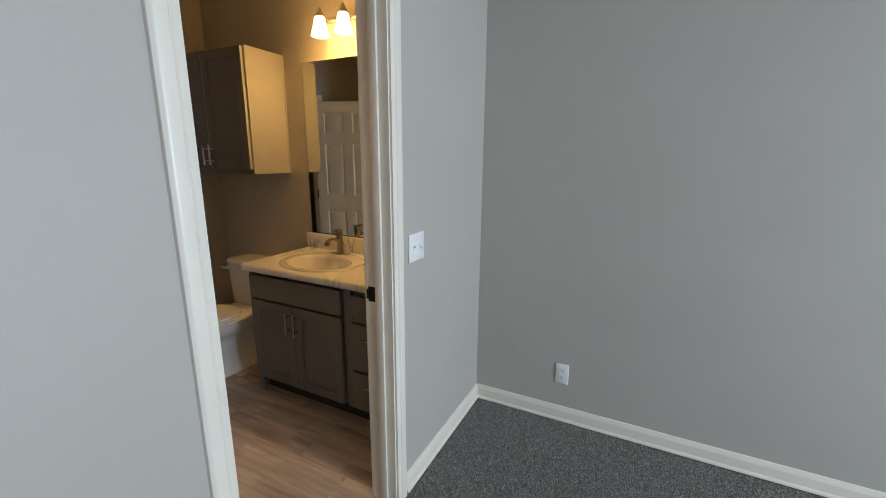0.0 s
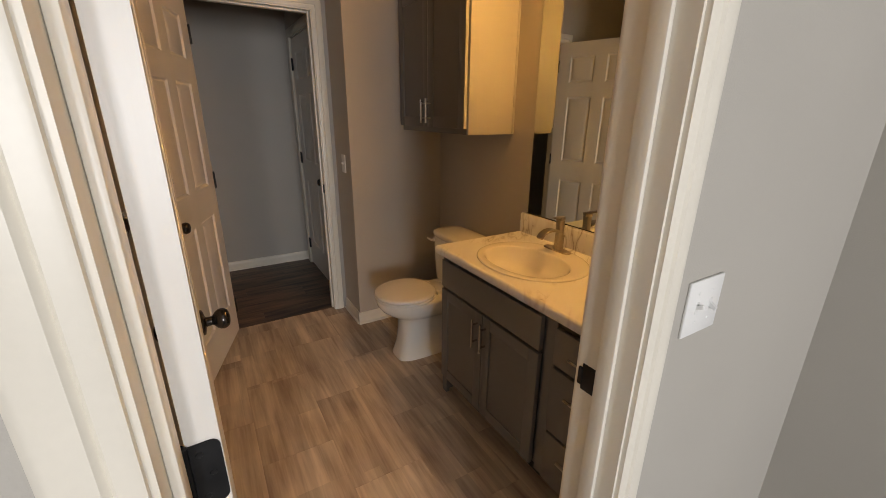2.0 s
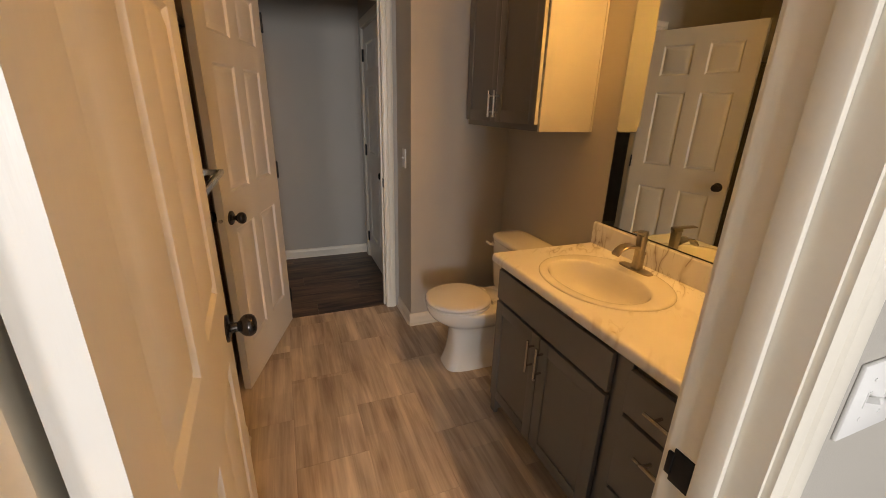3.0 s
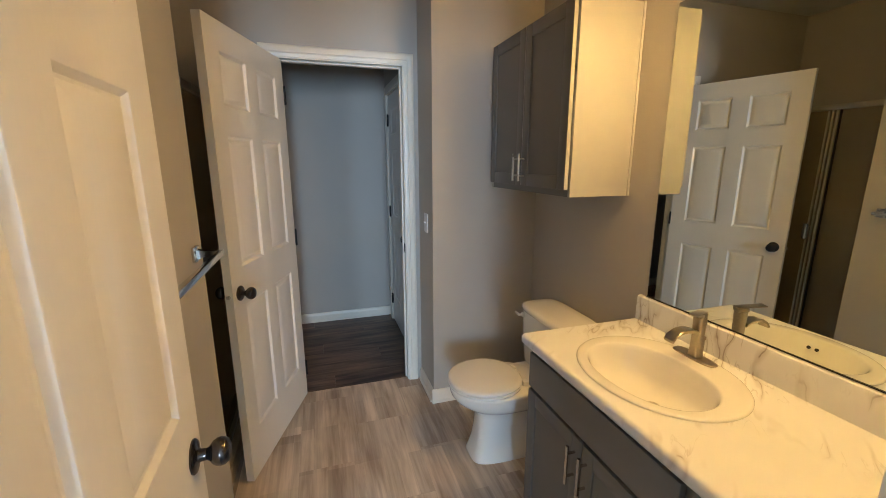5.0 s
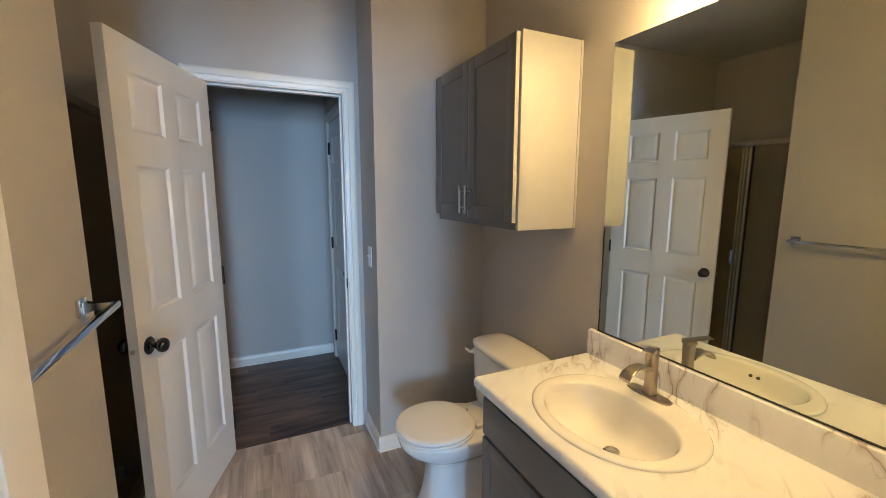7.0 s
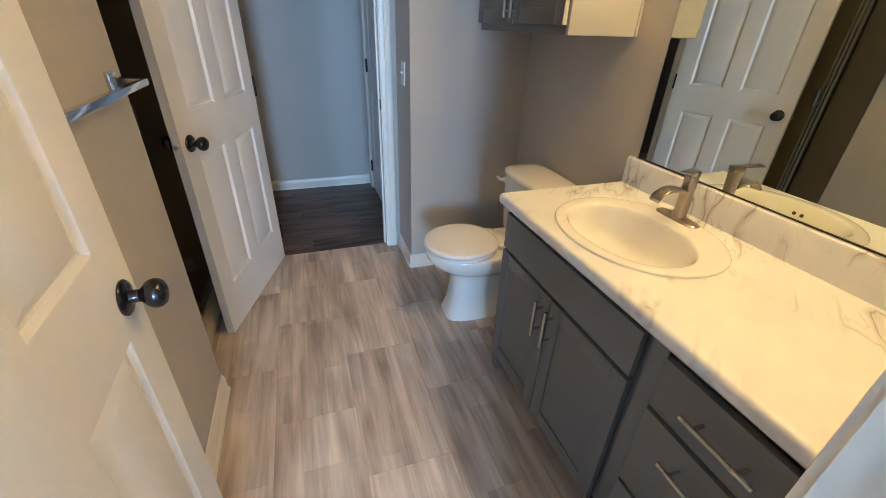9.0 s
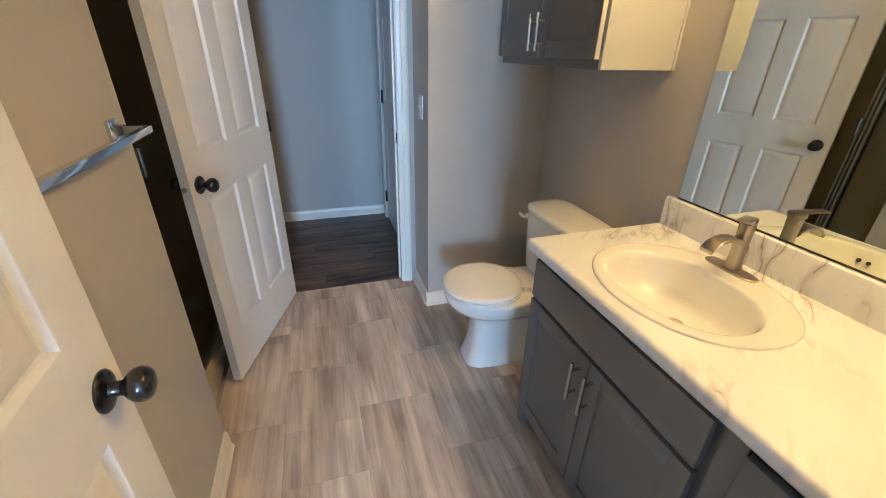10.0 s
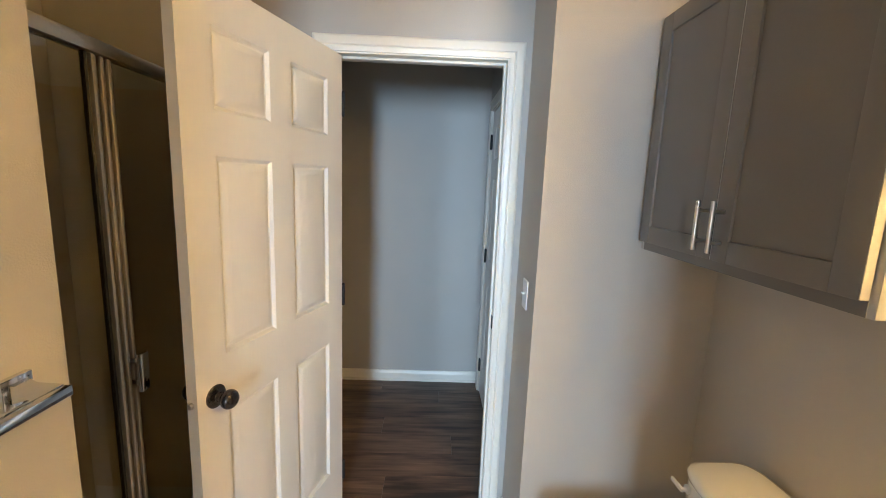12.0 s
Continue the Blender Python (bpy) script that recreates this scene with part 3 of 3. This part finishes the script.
def faucet():
    f = thing("faucet", "brushed nickel single-lever waterfall faucet on the basin", "faucet", at=pose(-1.998, 2.350, TOP + 0.0078))
    bm = bmesh.new()
    loft(bm, [oval(0, 0, zz, 0.078 + k, 0.026 + k, 40, 3.2) for zz, k in ((0, 0), (0.003, 0), (0.0055, -0.003))])
    part("base_plate", bm, NICKEL, f)
    bm = bmesh.new()
    loft(bm, [oval(0, 0.004 - 0.00 * zz, zz, hx, hy, 32, 3.0) for zz, hx, hy in ((0.005, 0.0205, 0.020), (0.03, 0.0175, 0.0175), (0.08, 0.0165, 0.0165), (0.135, 0.0185, 0.0175), (0.142, 0.0185, 0.0175))])
    part("body", bm, NICKEL, f)
    # waterfall spout: a wide, curved channel
    path = [(-0.012, 0.096), (-0.035, 0.104), (-0.060, 0.107), (-0.085, 0.104), (-0.105, 0.093), (-0.118, 0.076)]
    rings = []
    for i, (y, zz) in enumerate(path):
        w = 0.0195 + 0.002 * i / 5
        t = 0.011 - 0.001 * i
        rings.append([(-w, y, zz), (-w + 0.004, y, zz - t), (w - 0.004, y, zz - t), (w, y, zz), (w - 0.003, y, zz + 0.003), (0, y, zz + 0.0015), (-w + 0.003, y, zz + 0.003)])
    part("spout", loft(bmesh.new(), rings), NICKEL, f)
    bm = bmesh.new()
    tilt = pose(0, 0.004, 0.143, -6, 0, 24)
    block(bm, -0.0160, 0.0160, -0.074, 0.018, 0.012, 0.0165, r=0.002)
    block(bm, -0.0175, 0.0175, -0.018, 0.018, -0.002, 0.0125, r=0.003)
    bmesh.ops.transform(bm, matrix=tilt, verts=bm.verts)
    part("lever", bm, NICKEL, f)
    bm = bmesh.new()
    tube(bm, (0, 0.034, 0.0), (0, 0.034, 0.058), 0.0025, 10)
    lathe(bm, [(0.002, 0), (0.005, 0.003), (0.0055, 0.010), (0.003, 0.014)], Matrix.Translation((0, 0.034, 0.055)), 14)
    part("lift_rod", bm, NICKEL, f)
    return f


faucet()


def wall_mirror():
    m = thing("mirror", "large frameless mirror above the vanity backsplash", "mirror")
    part("glass", blocks((-2.316, XE - 0.004, YM - 0.006, YM - 0.001, TOP + 0.110, 2.030)), MIRROR, m, smooth=False)
    part("edge_channel", blocks((-2.317, XE - 0.003, YM - 0.009, YM - 0.001, TOP + 0.1062, TOP + 0.1095)), SHADOWGAP, m, "thin dark bottom channel", smooth=False)
    return m


wall_mirror()


def wall_cabinet():
    c = thing("wall_cabinet", "grey two-door wall cabinet above the toilet, sides coloured as lamplit", "cabinet")
    x0, x1, y0, z0, z1 = -3.250, -2.482, 2.157, 1.337, 2.090
    # sides paler than the fronts to stand in for the near lamp's light
    part("side_panel", blocks((x1 - 0.016, x1, y0, YM - 0.012, z0, z1), r=0.0015), LAMPLIT_SIDE, c, "side panel, lamp light put into its pale colour")
    part("scribe_strip", blocks((x1 - 0.016, x1 + 0.003, YM - 0.012, YM - 0.001, z0, z1), r=0.001), LAMPLIT_SIDE, c, "scribe strip, lamp light put into its pale colour")
    part("side_panel", blocks((x0, x0 + 0.016, y0, YM - 0.001, z0, z1), r=0.0015), LAMPLIT_SIDE, c)
    part("body", blocks((x0 + 0.016, x1 - 0.016, y0, YM - 0.001, z0, z0 + 0.028), (x0 + 0.016, x1 - 0.016, y0, YM - 0.001, z1 - 0.018, z1),
                        (x0 + 0.016, x1 - 0.016, YM - 0.012, YM - 0.001, z0 + 0.028, z1 - 0.018), (x0 + 0.016, x1 - 0.016, y0 + 0.002, y0 + 0.015, z0 + 0.028, z1 - 0.018)), GREY, c, smooth=False)
    y = y0 - 0.021
    for a, b, hx in ((-3.232, -2.870, -2.896), (-2.866, -2.496, -2.838)):
        d = part("door", shaker(a, b, z0 + 0.030, z1 - 0.006, y, fw=0.055), GREY, c)
        bar_pull(d, (hx, y, 1.388), (hx, y, 1.518), (0, -1, 0))
        # added thin strip: the lamplit door edge as pale colour
        part("lit_edge_strip", blocks((b + 0.0002, b + 0.0016, y + 0.001, y0 - 0.003, z0 + 0.031, z1 - 0.007)), LAMPLIT_SIDE, d, "added pale strip for lamp light on the door edge", smooth=False)
    return c


wall_cabinet()


def vanity_light():
    v = thing("vanity_light", "four-shade vanity light with lit frosted bell shades", "wall lamp")
    z = 2.225
    part("back_plate", blocks((-1.87, -1.70, YM - 0.022, YM - 0.001, z - 0.055, z + 0.055), r=0.006), NICKEL, v)
    part("cross_bar", blocks((-2.06, -1.51, YM - 0.062, YM - 0.042, z - 0.012, z + 0.012), (-1.80, -1.77, YM - 0.045, YM - 0.02, z - 0.012, z + 0.012), r=0.003), NICKEL, v)
    for i in range(4):
        x = -2.04 + 0.17 * i
        y = YM - 0.125
        bm = bmesh.new()
        tube(bm, (x, YM - 0.05, z), (x, y, z + 0.03), 0.006)
        lathe(bm, [(0.005, 0.05), (0.008, 0.042), (0.012, 0.034), (0.021, 0.020), (0.024, 0.006), (0.023, 0.0)], Matrix.Translation((x, y, z)), 20)
        part("socket", bm, NICKEL, v)
        bm = bmesh.new()
        prof = [(0.024, 0.0), (0.030, -0.012), (0.034, -0.035), (0.041, -0.065), (0.050, -0.092), (0.053, -0.100)]
        lathe_open(bm, prof, Matrix.Translation((x, y, z)))
        sh = part("shade", bm, SHADE, v, "lit frosted glass bell shade")
        bm = bmesh.new()
        lathe(bm, [(0.010, 0), (0.013, -0.015), (0.024, -0.040), (0.027, -0.055), (0.022, -0.072), (0.010, -0.080), (0.001, -0.0815)], Matrix.Translation((x, y, z - 0.008)), 18)
        part("bulb", bm, BULB, sh)
    return v


def lathe_open(bm, prof, m, n=28, t=0.0025):
    full = prof + [(r - t, z) for r, z in reversed(prof)]
    rings = [[m @ Vector((r * math.cos(2 * math.pi * i / n), r * math.sin(2 * math.pi * i / n), z)) for i in range(n)] for r, z in full]
    loft(bm, rings + [rings[0]], False, False)
    bmesh.ops.remove_doubles(bm, verts=bm.verts, dist=1e-6)


vanity_light()

# ---- toilet ----


def toilet():
    t = thing("toilet", "white two-piece toilet with closed lid", "toilet", at=pose(-2.752, 0.0, 0.0))
    n = 48
    # pedestal and bowl in one casting: height, middle, half width, half length, squareness, egg
    # height, front, back, half width, squareness, egg
    rows = [(0.0, 1.838, 2.33, 0.107, 4.2, 0.03), (0.012, 1.838, 2.33, 0.107, 4.2, 0.03), (0.028, 1.846, 2.325, 0.101, 4.2, 0.03), (0.09, 1.864, 2.31, 0.093, 4.0, 0.02), (0.17, 1.874, 2.30, 0.088, 3.6, 0.0),
            (0.225, 1.874, 2.30, 0.089, 3.2, 0.0), (0.256, 1.864, 2.30, 0.098, 2.8, 0.0), (0.280, 1.838, 2.29, 0.122, 2.5, 0.0), (0.305, 1.796, 2.27, 0.151, 2.3, 0.02), (0.330, 1.765, 2.25, 0.168, 2.25, 0.03),
            (0.357, 1.745, 2.23, 0.177, 2.2, 0.04), (0.384, 1.739, 2.22, 0.181, 2.2, 0.04), (0.394, 1.740, 2.22, 0.181, 2.2, 0.04), (0.399, 1.746, 2.21, 0.175, 2.2, 0.04)]
    part("bowl", loft(bmesh.new(), [oval(0, (f + k) / 2, z, hx, (k - f) / 2, n, p, e) for z, f, k, hx, p, e in rows]), CERAMIC, t, angle=60)
    part("tank_shelf", blocks((-0.150, 0.150, 2.10, 2.425, 0.325, 0.398), r=0.02), CERAMIC, t)
    rim = [(0.3985, -0.015), (0.4030, -0.015), (0.4045, 0.000), (0.413, 0.003), (0.4165, 0.000), (0.4170, -0.012)]
    part("seat", loft(bmesh.new(), [oval(0, 1.915, z, 0.178 + k, 0.181 + k, n, 2.1, 0.03) for z, k in rim]), SEATMAT, t, angle=60)
    lid = [(0.4165, -0.017), (0.4210, -0.017), (0.4225, 0.0), (0.429, 0.002), (0.4355, -0.004), (0.4385, -0.020), (0.440, -0.10)]
    part("lid", loft(bmesh.new(), [oval(0, 1.915, z, 0.178 + k, 0.181 + k, n, 2.1, 0.03) for z, k in lid]), SEATMAT, t, angle=60)
    for dx in (-0.075, 0.075):
        part("hinge_cap", blocks((dx - 0.022, dx + 0.022, 2.085, 2.120, 0.394, 0.420), r=0.006), SEATMAT, t)
        bm = bmesh.new()
        lathe(bm, [(0.016, 0), (0.016, 0.008), (0.011, 0.016), (0.002, 0.019)], Matrix.Translation((dx * 1.28, 2.13, 0.012)), 18)
        part("bolt_cap", bm, SEATMAT, t)
    rows = [(0.385, 0.178, 0.098), (0.41, 0.188, 0.104), (0.55, 0.202, 0.110), (0.678, 0.210, 0.112), (0.685, 0.208, 0.110)]
    part("tank", loft(bmesh.new(), [oval(0, 2.318, z, hx, hy, n, 5.5) for z, hx, hy in rows]), CERAMIC, t, angle=60)
    rows = [(0.685, 0.212, 0.112), (0.691, 0.219, 0.119), (0.708, 0.221, 0.121), (0.718, 0.216, 0.116), (0.723, 0.202, 0.102), (0.725, 0.15, 0.06)]
    part("tank_lid", loft(bmesh.new(), [oval(0, 2.318, z, hx, hy, n, 4.6) for z, hx, hy in rows]), CERAMIC, t, angle=60)
    bm = bmesh.new()
    lathe(bm, [(0.014, 0), (0.014, 0.006), (0.008, 0.010), (0.006, 0.020)], Matrix.Translation((-0.165, 2.208, 0.662)) @ pose(0, 0, 0, 90, 0, 0), 16)
    block(bm, -0.215, -0.158, 2.182, 2.192, 0.655, 0.669, r=0.004)
    part("flush_lever", bm, SEATMAT, t)
    return t


toilet()

# ---- towel bar ----


def towel_bar():
    b = thing("towel_bar", "square chrome towel bar on the wall", "towel bar")
    z, yb, x0, x1 = 1.205, YL + 0.075, -2.428, -1.822
    part("bar", blocks((x0 - 0.008, x1 + 0.008, yb - 0.008, yb + 0.008, z - 0.008, z + 0.008), r=0.0015), CHROME, b)
    for x in (x0, x1):
        m = part("mount", blocks((x - 0.024, x + 0.024, YL, YL + 0.011, z - 0.024, z + 0.024), r=0.003), CHROME, b)
        bm = bmesh.new()
        loft(bm, [[(x - w, y, z - w), (x + w, y, z - w), (x + w, y, z + w), (x - w, y, z + w)] for y, w in ((YL + 0.010, 0.015), (YL + 0.03, 0.0095), (yb - 0.006, 0.0085))])
        part("arm", bm, CHROME, m)
    return b


towel_bar()

# ---- shower ----


def shower():
    y = 0.66
    s = thing("shower_enclosure", "framed glass shower enclosure with chrome rails", "shower")
    part("curb", blocks((XD + 0.001, XS - 0.001, y - 0.06, y + 0.055, 0.0, 0.095), r=0.01), SURROUND, s)
    part("pan", blocks((XD + 0.012, XS - 0.012, -0.108, y - 0.06, 0.0, 0.03), r=0.004), SURROUND, s)
    part("surround_panel", blocks((XD + 0.012, XS - 0.012, -0.119, -0.109, 0.03, 1.86)), SURROUND, s, smooth=False)
    part("surround_panel", blocks((XS - 0.011, XS - 0.001, -0.108, y - 0.02, 0.096, 1.86)), SURROUND, s, smooth=False)
    part("surround_panel", blocks((XD + 0.001, XD + 0.011, -0.108, y - 0.02, 0.096, 1.86)), SURROUND, s, smooth=False)
    part("top_rail", blocks((XD + 0.001, XS - 0.001, y - 0.019, y + 0.019, 1.785, 1.817), r=0.006), SATIN, s)
    part("bottom_rail", blocks((XD + 0.001, XS - 0.001, y - 0.019, y + 0.019, 0.095, 0.122), r=0.004), SATIN, s)
    for x, w in ((XD + 0.012, 0.011), (-2.795, 0.008), (-2.817, 0.007), (-2.838, 0.007)):
        part("post", blocks((x - w, x + w, y - 0.016, y + 0.016, 0.122, 1.785), r=0.0065), SATIN, s)
    part("gasket", blocks((-2.787, -2.779, y - 0.006, y + 0.006, 0.122, 1.785)), BLACK, s, smooth=False)
    part("glass_panel", blocks((-2.779, XS - 0.012, y - 0.003, y + 0.003, 0.122, 1.785)), GLASS, s, smooth=False).visible_shadow = False
    d = part("glass_door", blocks((XD + 0.023, -2.847, y - 0.003, y + 0.003, 0.122, 1.785)), GLASS, s, smooth=False)
    d.visible_shadow = False
    bm = blocks((-2.85, -2.82, y + 0.030, y + 0.042, 0.985, 1.085), r=0.003)
    block(bm, -2.84, -2.83, y + 0.003, y + 0.032, 1.0, 1.012, r=0.002)
    block(bm, -2.84, -2.83, y + 0.003, y + 0.032, 1.058, 1.07, r=0.002)
    part("handle", bm, CHROME, d)
    return s


shower()

# ---- switches and outlet ----


def plate_on(name, m, w, h, label, category, gangs, outlet=False):
    """A wall plate in its own xz plane, facing -y."""
    p = thing(name, label, category, at=m)
    part("plate", blocks((-w / 2, w / 2, -0.006, 0, -h / 2, h / 2), r=0.0025), PLATE, p)
    for g in range(gangs):
        x = (g - (gangs - 1) / 2) * 0.046
        if outlet:
            for z in (-0.0195, 0.0195):
                bm = bmesh.new()
                loft(bm, [[(q[0], -0.0055 - d, q[1]) for q in ((-0.012, z - 0.014), (0.012, z - 0.014), (0.0165, z - 0.006), (0.0165, z + 0.006), (0.012, z + 0.014), (-0.012, z + 0.014), (-0.0165, z + 0.006), (-0.0165, z - 0.006))]
                           for d in (0, 0.0025)])
                s = part("socket", bm, PLATE, p)
                part("slots", blocks((-0.0075, -0.0055, -0.0085, -0.0078, z - 0.001, z + 0.008), (0.0055, 0.0075, -0.0085, -0.0078, z, z + 0.008), (-0.002, 0.002, -0.0085, -0.0078, z - 0.009, z - 0.005)),
                     SHADOWGAP, s, smooth=False)
            screws = (0,)
        else:
            bm = blocks((x - 0.005, x + 0.005, -0.007, -0.0055, -0.012, 0.012), r=0.0005)
            bm2 = bmesh.new()
            block(bm2, -0.004, 0.004, -0.016, 0, -0.004, 0.004, r=0.001)
            bmesh.ops.transform(bm2, matrix=Matrix.Translation((x, -0.004, 0)) @ pose(0, 0, 0, 28 if g % 2 else -28, 0, 0), verts=bm2.verts)
            part("slot_frame", bm, PLATE, p)
            part("toggle", bm2, PLATE, p)
            screws = (-0.03, 0.03)
        for z in screws:
            bm = bmesh.new()
            lathe(bm, [(0.003, 0), (0.003, 0.0008), (0.001, 0.0012)], Matrix.Translation((x, -0.006, z)) @ pose(0, 0, 0, 90, 0, 0), 12)
            part("screw", bm, PLATE, p)
    return p


plate_on("light_switch", pose(XB, 1.754, 1.096, 0, 0, 90), 0.116, 0.114, "white double toggle switch beside the bathroom door", "switch", 2)
plate_on("light_switch", pose(-3.392, YC, 1.120, 0, 0, 0), 0.070, 0.116, "white single toggle switch near the hall doorway", "switch", 1)
plate_on("outlet", pose(-0.577, 2.48, 0.293, 0, 0, 0), 0.070, 0.116, "white duplex outlet low on the bedroom wall", "outlet", 1, True)

# ---- hall door hardware ----
bm = bmesh.new()
lathe(bm, [(0.030, 0), (0.030, 0.006), (0.026, 0.012), (0.012, 0.014)], Matrix.Translation((HD1 - HD0 - 0.068, -0.035, 1.075)) @ pose(0, 0, 0, 90, 0, 0), 22)
part("deadbolt", bm, BRONZE, hall_door, "dark bronze deadbolt")
for _z in (0.20, 1.03, 1.82):
    bm = bmesh.new()
    lathe(bm, [(0.004, -0.051), (0.0075, -0.046), (0.0075, 0.046), (0.004, 0.051)], Matrix.Translation((-0.004, -0.041, _z)), 12)
    block(bm, -0.002, 0.020, -0.0385, -0.0355, _z - 0.045, _z + 0.045)
    part("hinge", bm, BLACK, hall_door, "black hinge knuckle")
hf = thing("door_frame_3", "white painted frame of the hall door", "door frame", kind="structure")
part("jamb", blocks((HD0 - J, HD0, YH, 1.92, 0, HEAD)), TRIM, hf, smooth=False)
part("jamb", blocks((HD1, HD1 + J, YH, 1.92, 0, HEAD)), TRIM, hf, smooth=False)
part("head_jamb", blocks((HD0 - J, HD1 + J, YH, 1.92, HEAD, HEAD + J)), TRIM, hf, smooth=False)
part("casing", blocks((HD0 - 0.074, HD0 - 0.006, YH - 0.015, YH, 0, HEAD + 0.074), (HD1 + 0.006, HD1 + 0.074, YH - 0.015, YH, 0, HEAD + 0.074), (HD0 - 0.006, HD1 + 0.006, YH - 0.015, YH, HEAD + 0.006, HEAD + 0.074), r=0.004), TRIM, hf)

# ---- carpet pile ----


def carpet_pile(x0, x1, y0, y1, step=0.0068):
    """Thousands of small leaning tufts."""
    rng = np.random.default_rng(4)
    nx, ny = int((x1 - x0) / step), int((y1 - y0) / step)
    gx, gy = np.meshgrid(x0 + (np.arange(nx) + 0.5) * step, y0 + (np.arange(ny) + 0.5) * step)
    c = np.stack([gx.ravel(), gy.ravel()], 1) + rng.uniform(-0.5, 0.5, (nx * ny, 2)) * step
    n = len(c)
    ang = rng.uniform(0, 6.283, n)
    size = rng.uniform(0.0028, 0.0052, n)
    pts = np.zeros((n, 4, 3))
    for k in range(3):
        pts[:, k, 0] = c[:, 0] + size * np.cos(ang + k * 2.094)
        pts[:, k, 1] = c[:, 1] + size * np.sin(ang + k * 2.094)
        pts[:, k, 2] = 0.003
    lean = rng.normal(0, 0.0025, (n, 2))
    pts[:, 3, 0], pts[:, 3, 1], pts[:, 3, 2] = c[:, 0] + lean[:, 0], c[:, 1] + lean[:, 1], rng.uniform(0.007, 0.013, n)
    base = np.arange(n)[:, None] * 4
    faces = np.concatenate([base + np.array([[0, 1, 3]]), base + np.array([[1, 2, 3]]), base + np.array([[2, 0, 3]])])
    me = bpy.data.meshes.new("carpet_pile")
    me.from_pydata(pts.reshape(-1, 3).tolist(), [], faces.tolist())
    me.materials.append(TUFT)
    return tagged(new("carpet_pile", me), "short grey twisted carpet pile on the bedroom floor", "carpet", "", "stuff")


carpet_pile(XB + 0.015, 1.1, 0.85, 2.466)

# ---- floor pieces, last ----


def laid(parent, name, material, x0, x1, y0, y1, lx, ly, stagger_x, stagger_y, ox, oy, gap=0.0006, proud=0.0):
    """Lays rows of pieces; alike pieces share a mesh."""
    shared = {}
    if stagger_x:
        rows = [(oy + i * ly, oy + (i + 1) * ly) for i in range(-40, 60)]
    else:
        rows = [(ox + i * lx, ox + (i + 1) * lx) for i in range(-40, 60)]
    lo, hi = (y0, y1) if stagger_x else (x0, x1)
    for i, (a, b) in enumerate(rows):
        a2, b2 = max(a, lo), min(b, hi)
        if b2 - a2 < 0.01:
            continue
        step, off, s, e = (lx, ox + stagger_x * i, x0, x1) if stagger_x else (ly, oy + stagger_y * i, y0, y1)
        k = math.floor((s - off) / step)
        while off + k * step < e:
            c, d = max(s, off + k * step), min(e, off + (k + 1) * step)
            k += 1
            if d - c < 0.01:
                continue
            w, h = ((d - c, b2 - a2) if stagger_x else (b2 - a2, d - c))
            key = (round(w, 4), round(h, 4))
            if key not in shared:
                bm = block(bmesh.new(), -w / 2 + gap / 2, w / 2 - gap / 2, -h / 2 + gap / 2, h / 2 - gap / 2, -0.006, 0.0, r=0.0006, seg=1)
                me = bpy.data.meshes.new(name)
                bm.to_mesh(me)
                bm.free()
                me.materials.append(material)
                shared[key] = me
            ob = new(name, shared[key])
            ob.parent = parent
            ob.location = ((c + d) / 2, (a2 + b2) / 2, proud) if stagger_x else ((a2 + b2) / 2, (c + d) / 2, proud)


ft = thing("floor_bathroom", "greige linear-grain plank tile bathroom floor", "floor", kind="structure")
laid(ft, "tile", TILE, -3.605, XB - 0.045, YL - 0.07, YM, 0.603, 0.303, 0.3015, 0, -2.575, 1.305)
fh = thing("floor_hall", "dark brown wood plank hall floor", "floor", kind="structure")
laid(fh, "plank", PLANK, XF, -3.606, -1.08, YH + 0.12, 0.18, 1.22, 0, 0.43, -3.606, 0.30)
